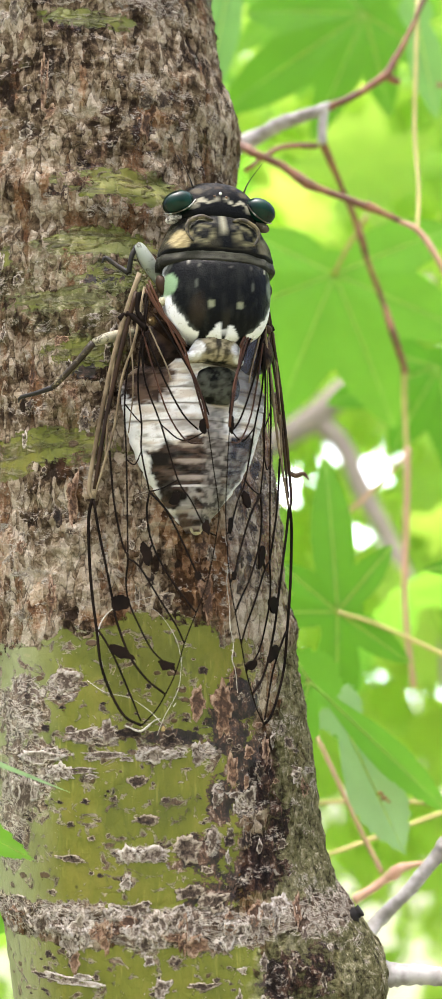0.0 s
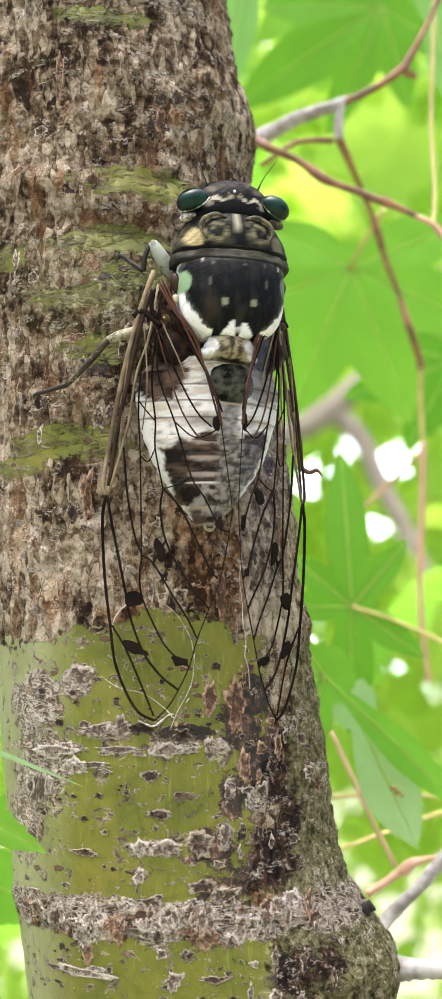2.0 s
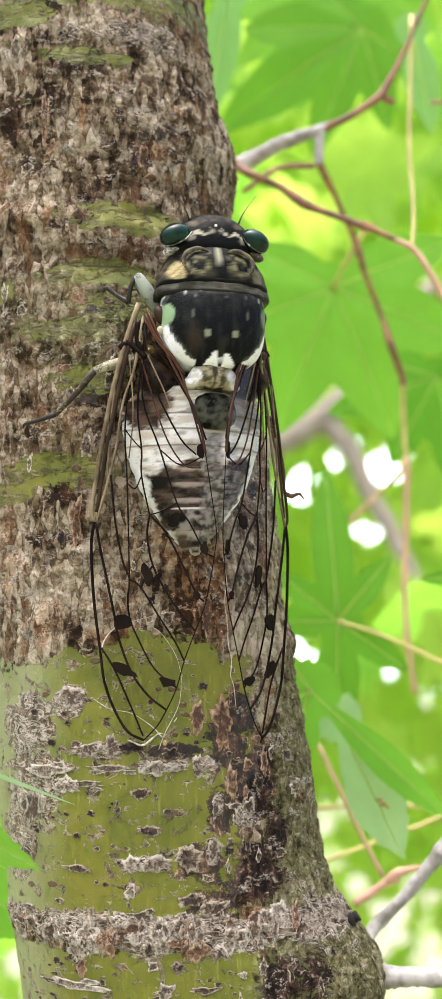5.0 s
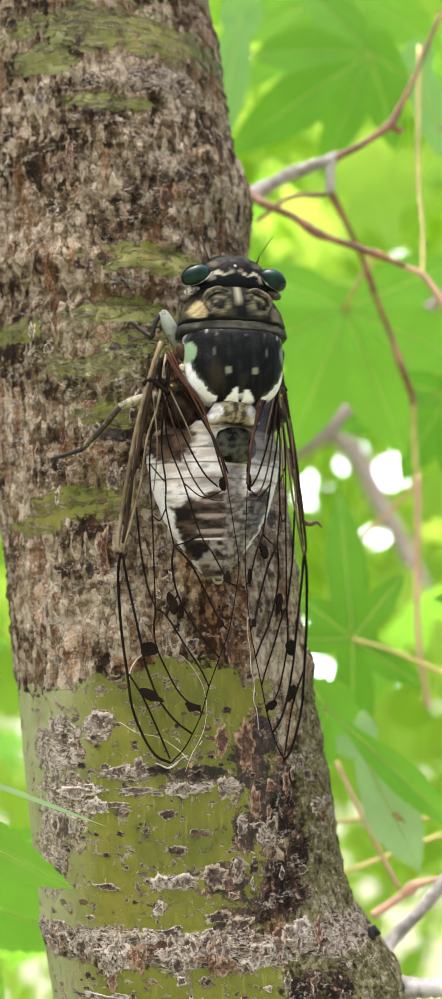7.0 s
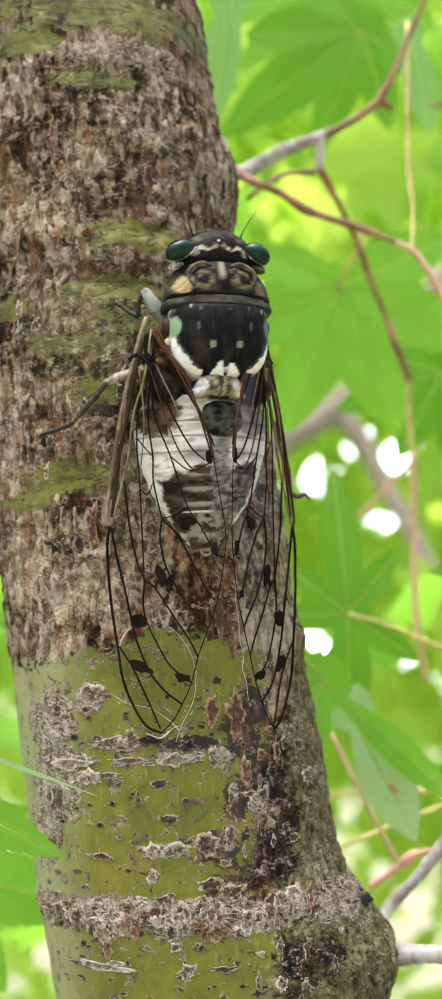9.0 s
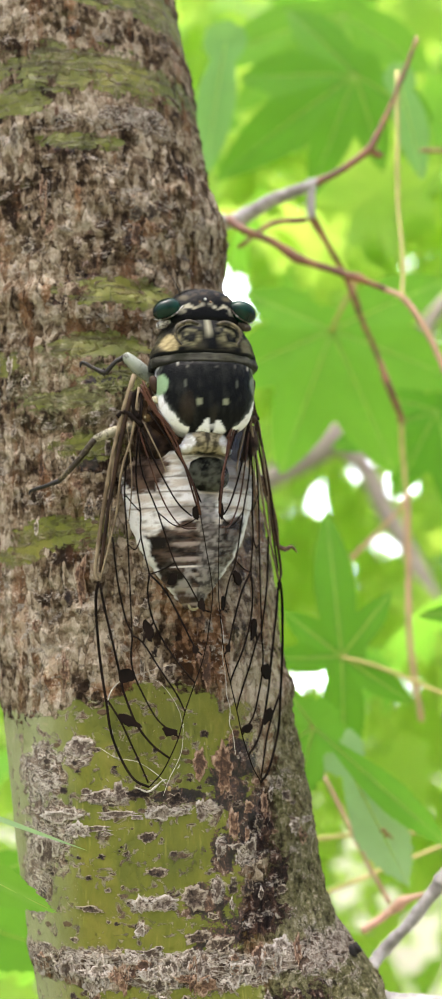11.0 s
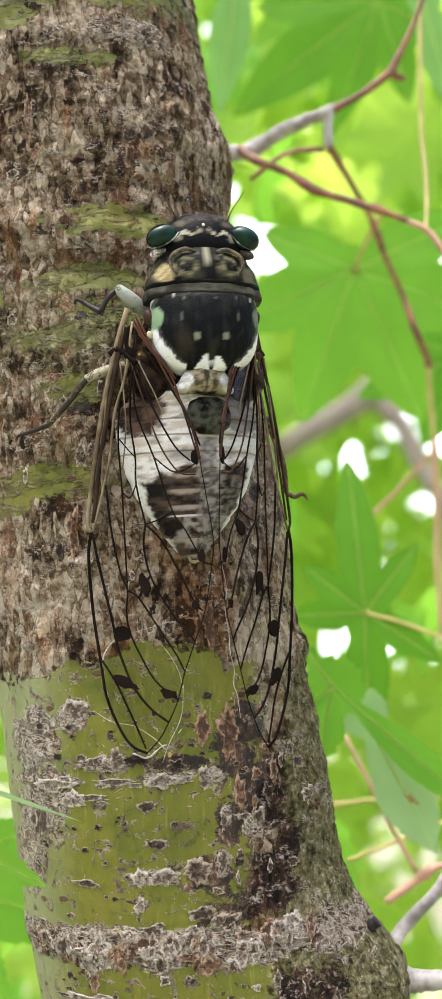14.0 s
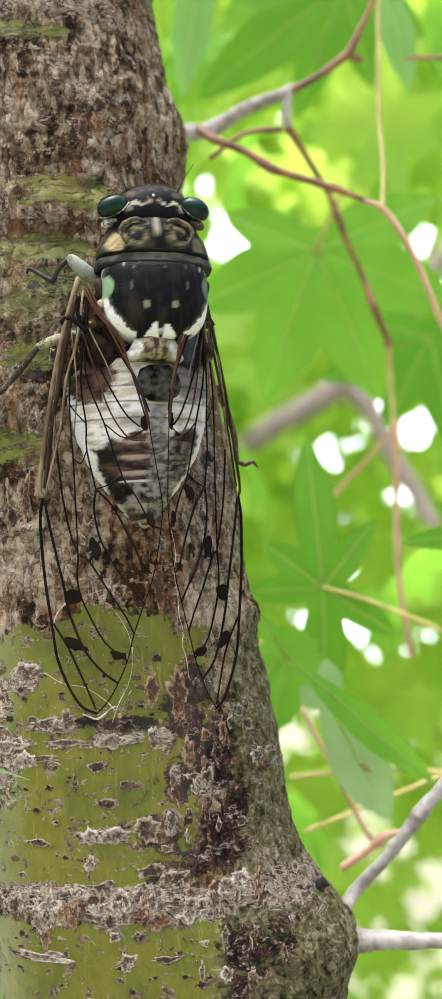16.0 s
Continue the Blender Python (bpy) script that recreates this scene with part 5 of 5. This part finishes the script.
# gaps in the canopy through which the sky shows: slope to the side, slope up, half width
GAPS = [(0.123, 0.161, 0.009), (0.096, 0.178, 0.005), (0.061, 0.16, 0.001), (0.055, 0.139, 0.003), (0.108, 0.111, 0.003), (0.082, 0.09, 0.002), (0.14, 0.314, 0.005), (0.135, 0.42, 0.0015), (-0.017, 0.331, 0.014), (-0.003, 0.315, 0.008), (-0.036, 0.374, 0.004), (0.022, 0.431, 0.0012), (0.121, -0.186, 0.005), (0.108, -0.208, 0.006), (0.142, -0.243, 0.005), (0.087, -0.274, 0.005), (0.01, -0.074, 0.005)]


def foliage(name, count, near, far, size, seed, label, material, fine=30, spread=1.0):
    """A cloud of maple leaves between two depths behind the trunk, with gaps to the sky."""
    rnd = random.Random(seed)
    shapes = [[(-90 + k * 48 + rnd.uniform(-8, 8), 30 * (1 - 0.09 * abs(k)) * rnd.uniform(0.85, 1.1), 6.5) for k in (-3, -2, -1, 0, 1, 2, 3)] for _ in range(4)]
    meshes = []
    for s in shapes:
        bm = blade(s, fine, 2 if fine > 15 else 1, 0.03, 0.3, seed, 2 if fine > 15 else 1)
        bm.verts.index_update()
        meshes.append((np.array([tuple(v.co) for v in bm.verts]), [[v.index for v in f.verts] for f in bm.faces]))
        bm.free()
    co, faces, base = [], [], 0
    for i in range(count):
        y = near + (far - near) * rnd.random() + (abs(rnd.gauss(0, 90)) if near > 450 else 0)
        wide = (y + 140) * 0.3 + 420 if near > 450 else (y + 140) * 0.24 + 90
        tall = ((y + 140) * 0.5 + 40) * spread
        x = rnd.gauss(4, 0.6 * wide) if near > 450 else rnd.uniform(-wide, wide) + 4
        z = -22 + (y + 140) * 0.07 + rnd.uniform(-tall, tall)
        grown = size * rnd.uniform(0.7, 1.3)
        if near > 450 and (z + 38) / (y + 140) < 0.03 and rnd.random() < 0.6:
            continue
        turn = Euler((rnd.gauss(1.1, 0.5), rnd.gauss(0, 0.4), rnd.uniform(-3.1, 3.1))).to_matrix()
        vs, fs = meshes[i % 4]
        w = vs @ (np.array(turn).T * grown) + np.array(at(x, y, z))
        tips, heart = w[1:], w[0]
        probe = np.concatenate([w] + [heart + (tips - heart) * q for q in (0.3, 0.6, 0.8)])
        deep = probe[:, 1] / MM + 140
        su, sv = probe[:, 0] / MM / deep, ((probe[:, 2] - BASE) / MM + 38) / deep
        if any((np.hypot(su - u, sv - v) < r).any() for u, v, r in GAPS):
            continue
        co.append(w)
        faces += [[base + k for k in f] for f in fs]
        base += len(w)
    me = bpy.data.meshes.new(name)
    me.from_pydata(np.concatenate(co).tolist(), [], faces)
    me.materials.append(material)
    return tagged(new(name, me), label, "foliage", kind="stuff")


foliage("maple_foliage", 64, 230, 450, 0.9, 24, "bright green maple leaves a little behind the trunk", LEAF)
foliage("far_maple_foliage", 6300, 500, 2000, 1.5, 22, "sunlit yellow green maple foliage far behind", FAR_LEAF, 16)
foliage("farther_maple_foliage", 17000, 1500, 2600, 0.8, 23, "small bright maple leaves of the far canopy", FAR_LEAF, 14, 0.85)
LIMB_PALE = simple("pale_limb_bark", (0.34, 0.29, 0.26), (0.24, 0.2, 0.175), 0.9, 60)
limb_far = thing("far_limb", "grey brown limb far behind the leaves", "branch")
bm = bmesh.new()
tube(bm, [(*at(-160, 610, 5), 0.0088), (*at(-80, 606, 38), 0.0080), (*at(-4.5, 600, 76.6), 0.0076), (*at(19, 600, 90), 0.0076), (*at(42.5, 600, 102), 0.0076), (*at(62, 600, 116), 0.0080), (*at(95, 604, 150), 0.0064), (*at(130, 610, 200), 0.0048)], 12, 6, 1, 0.1)
part("limb", bm, LIMB_PALE, limb_far)
bm = bmesh.new()
tube(bm, [(*at(58, 600, 112), 0.0064), (*at(74, 598, 92), 0.0060), (*at(85, 596, 65), 0.0056), (*at(99, 594, 38), 0.0052), (*at(118, 590, -10), 0.0048), (*at(150, 590, -90), 0.0040)], 10, 6, 1, 0.1)
part("side_branch", bm, LIMB_PALE, limb_far)

# ---- ground, far below and unseen: coloured pale to throw light upward ----
bm = bmesh.new()
bmesh.ops.create_grid(bm, x_segments=2, y_segments=2, size=400)
ground = new("ground", mesh_of(bm, "ground", simple("pale_bounce_ground", (0.3, 0.32, 0.18), (0.2, 0.19, 0.12), 0.9, 8), False))
tagged(ground, "unseen pale ground under the tree that bounces light up", "ground", kind="structure")

# bright hazy sky, far behind everything
bm = bmesh.new()
bmesh.ops.create_grid(bm, x_segments=2, y_segments=2, size=30, matrix=pose(0, 90, 20, 90, 0, 0))
k = Nodes("bright_hazy_sky")
k.surface(k.add("Emission", Color=(1.0, 1.0, 0.99), Strength=2.3).outputs[0])
tagged(new("backdrop", mesh_of(bm, "backdrop", k.mat, False)), "plain white hazy sky behind the foliage", "sky", kind="structure")


# ---- flakes of bark and crust on the trunk ----
def flake_material(name, pale, middle, deep):
    k = Nodes(name)
    v = k.coords((1000, 1000, 1000))
    sharp, fine = k.noise(v, 1.5, 6, 0.7, 0.8), k.noise(v, 5.0, 4, 0.6)
    rnd = k.add("ObjectInfo").outputs["Random"]
    f = k.math("ADD", k.math("MULTIPLY", k.attr("rim"), 0.17), k.math("ADD", k.math("MULTIPLY", sharp, 0.95), k.math("MULTIPLY", k.math("SUBTRACT", rnd, 0.5), 0.15)))
    col = k.ramp(f, (0.43, deep), (0.57, middle), (0.72, pale))
    col = k.mix(k.step(fine, 0.55, 0.7, 0, 0.5), col, middle)
    return k.surface(k.principled(col, 0.9, Normal=k.bump(k.math("ADD", sharp, k.math("MULTIPLY", fine, 0.4)), 0.8, 0.0004), Specular_IOR_Level=0.2))


FLAKE = {
    "crust": flake_material("pale_crust_flake", (0.46, 0.42, 0.365), (0.25, 0.21, 0.165), (0.06, 0.042, 0.03)),
    "cork": flake_material("brown_cork_flake", (0.34, 0.29, 0.22), (0.085, 0.06, 0.042), (0.014, 0.01, 0.009)),
    "rust": flake_material("rusty_bark_strip", (0.36, 0.26, 0.18), (0.17, 0.1, 0.06), (0.05, 0.03, 0.02)),
    "grey": flake_material("grey_bark_flake", (0.48, 0.43, 0.36), (0.2, 0.165, 0.12), (0.04, 0.028, 0.02)),
}


def on_trunk(x, z, lift):
    """The place on the trunk's front at that side and height, lifted off it."""
    cx, r0 = axis_x(z), radius(z)
    g, d, c, o, q, m = trunk_masks(x, z, 0)
    rr = r0
    for _ in range(3):
        a = -math.acos(max(-0.995, min(0.995, (x - cx) / rr)))
        rr = trunk_radius(a, z, r0, g, c)
    rr += lift
    return at(cx + rr * math.cos(a), AXIS_Y + rr * math.sin(a), z)


def bark_flake(x, z, w, h, kind, seed, thick=0.12):
    n = 30
    bm = bmesh.new()
    rim = bm.verts.layers.float.new("rim")
    rings = []
    for size, up, tone in ((1.05, -0.5, 0.1), (0.98, 0.6, 1.0), (0.8, 1.0, 0.9), (0.58, 0.5, 0.0)):
        ring = []
        for i in range(n):
            a = 2 * math.pi * i / n
            c, s = math.cos(a), math.sin(a)
            k = 1 + 0.6 * noise.noise(Vector((c * 1.3, s * 1.3, seed * 1.7))) + 0.5 * noise.noise(Vector((c * 2.9, s * 2.9, seed * 0.9 + 5))) + 0.22 * noise.noise(Vector((c * 6, s * 6, seed)))
            jag = 0.25 * noise.noise(Vector((c * 2, s * 2, seed + 9)))
            v = bm.verts.new(on_trunk(x + w * size * k * c, z + h * size * k * s, thick * (up + jag)))
            v[rim] = tone
            ring.append(v)
        rings.append(ring)
    for p, q in zip(rings, rings[1:]):
        for i in range(n):
            bm.faces.new((p[i], p[(i + 1) % n], q[(i + 1) % n], q[i]))
    bm.faces.new(rings[-1])
    bmesh.ops.recalc_face_normals(bm, faces=bm.faces)
    part("bark_flake", bm, FLAKE[kind], trunk)


CRUST = [(-17.4, -42.7, 1.4, 1.4), (-15.0, -48.8, 2.1, 0.75), (-12.0, -48.4, 0.9, 1.1), (-12.4, -50.9, 2.5, 0.4), (-6.7, -50.9, 1.8, 0.8), (-4.2, -50.9, 1.1, 0.45), (-2.1, -50.9, 0.8, 1.1), (0.0, -55.9, 0.3, 1.1), (2.5, -56.9, 0.37, 1.0), (-0.2, -60.3, 0.6, 1.3), (-9.5, -61.8, 1.1, 1.0), (-7.0, -61.8, 1.8, 0.8), (-9.8, -64.8, 0.6, 0.8), (-8.7, -67.6, 1.5, 0.5), (-20.0, -51.3, 2.2, 0.75), (-17.8, -53.0, 1.5, 1.0), (-22.1, -55.5, 1.6, 2.2), (-15.7, -52.7, 2.5, 0.37), (-7.2, -73.1, 0.6, 0.6), (-5.8, -76.1, 0.8, 1.1), (-16.7, -75.8, 3.2, 0.5)]
CORK = [(-8.8, -53.8, 0.9, 0.67), (-3.0, -61.1, 1.5, 1.3), (-16.6, -62.5, 1.8, 0.45), (-2.7, -65.9, 1.5, 0.75), (-0.2, -67.0, 1.5, 1.0), (-4.4, -73.1, 0.66, 0.52), (-1.2, -75.8, 1.5, 0.45), (-7.7, -58.0, 1.3, 0.5), (-11.3, -55.7, 0.45, 0.34), (-5.6, -55.9, 0.6, 0.34), (-16.3, -58.7, 0.45, 0.3), (-13.8, -60.1, 0.45, 0.3), (-9.9, -48.4, 1.8, 0.5), (-5.2, -49.2, 1.1, 0.75)]
RUST = [(0.9, -45.9, 1.1, 2.6), (-2.0, -44.9, 0.9, 1.8), (2.0, -53.0, 0.66, 1.7), (-3.4, -70.4, 0.5, 2.2), (5.9, -50.6, 0.44, 1.5), (9.4, -68.7, 0.37, 1.5), (-16.5, -21.5, 0.7, 3.0), (-19, -33, 0.6, 2.4), (-21, 30, 0.5, 3.5), (-8.6, 25.4, 0.5, 1.6), (-7.6, 22.8, 0.9, 0.5), (-12, -70.5, 0.6, 1.8), (-2, -26, 0.9, 3.0), (-1, -33, 0.9, 2.6)]


def build_flakes():
    rnd = random.Random(8)
    k = 0
    for kind, rows in (("crust", CRUST), ("cork", CORK), ("rust", RUST)):
        for x, z, w, h in rows:
            k += 1
            bark_flake(x, z, w, h, kind, k)
            if kind == "crust" and w > 1.4:
                for s in (-1, 1):
                    k += 1
                    bark_flake(x + s * w * rnd.uniform(0.6, 1.0), z + rnd.uniform(-0.7, 0.7), w * 0.35, max(h * 0.6, 0.3), kind, k)
    # small corky specks on the green bark
    for i in range(90):
        x, z = rnd.uniform(-22, 3), rnd.choice((rnd.uniform(-67, -40), rnd.uniform(-67, -40), rnd.uniform(-84, -73)))
        s = rnd.choice((0.16, 0.2, 0.25, 0.32, 0.42))
        k += 1
        bark_flake(x, z, s * rnd.uniform(0.9, 1.8), s * rnd.uniform(0.7, 1.1), "cork", k, 0.06)
    # the pale crusted ring below the green
    for i in range(60):
        x = rnd.uniform(-24, 8)
        z = -69.5 + rnd.gauss(0, 1.3) + (-1.2 if x < -14 else 0)
        k += 1
        bark_flake(x, z, rnd.uniform(0.4, 1.2), rnd.uniform(0.4, 1.3), rnd.choice(("crust", "crust", "crust", "grey", "rust")), k, 0.12)
    # dark flank beside the green
    for i in range(40):
        k += 1
        bark_flake(rnd.uniform(1, 12), rnd.uniform(-84, -40), rnd.uniform(0.2, 0.7), rnd.uniform(0.3, 1.2), rnd.choice(("crust", "cork", "grey", "grey", "rust")), k, 0.1)
    # rough bark above
    for i in range(60):
        k += 1
        z = rnd.uniform(-36, 66)
        c = axis_x(z)
        bark_flake(c + rnd.uniform(-14, 17), z, rnd.uniform(0.3, 0.9), rnd.uniform(0.4, 1.5), rnd.choice(("grey", "grey", "cork", "rust")), k, 0.1)


build_flakes()


def motions():
    """The foreleg lets go, feels about and takes a new grip: turns of thigh, shin and foot in degrees."""
    turns = [(0.0, 0, 0, 0), (4.2, 0, 0, 0), (6.3, -5, 0, 3), (7.6, -7, 0, 6), (8.0, 2, -39, 35), (8.7, 2, -39, 36), (9.0, 0, 2, -2), (9.3, 0, 0, 0), (10.4, 16, -50, 36), (11.4, 16, -50, 40), (12.5, 16, -46, 34), (14.0, 16, -37, 24), (16.0, 16, -37, 24)]
    for ob, origin, column in ((foreleg, HIP, 1), (shin, KNEE, 2), (foot, ANKLE, 3)):
        walk(ob, [(row[0], Matrix.Translation(origin) @ pose(0, 0, 0, 0, 0, row[column])) for row in turns])


motions()
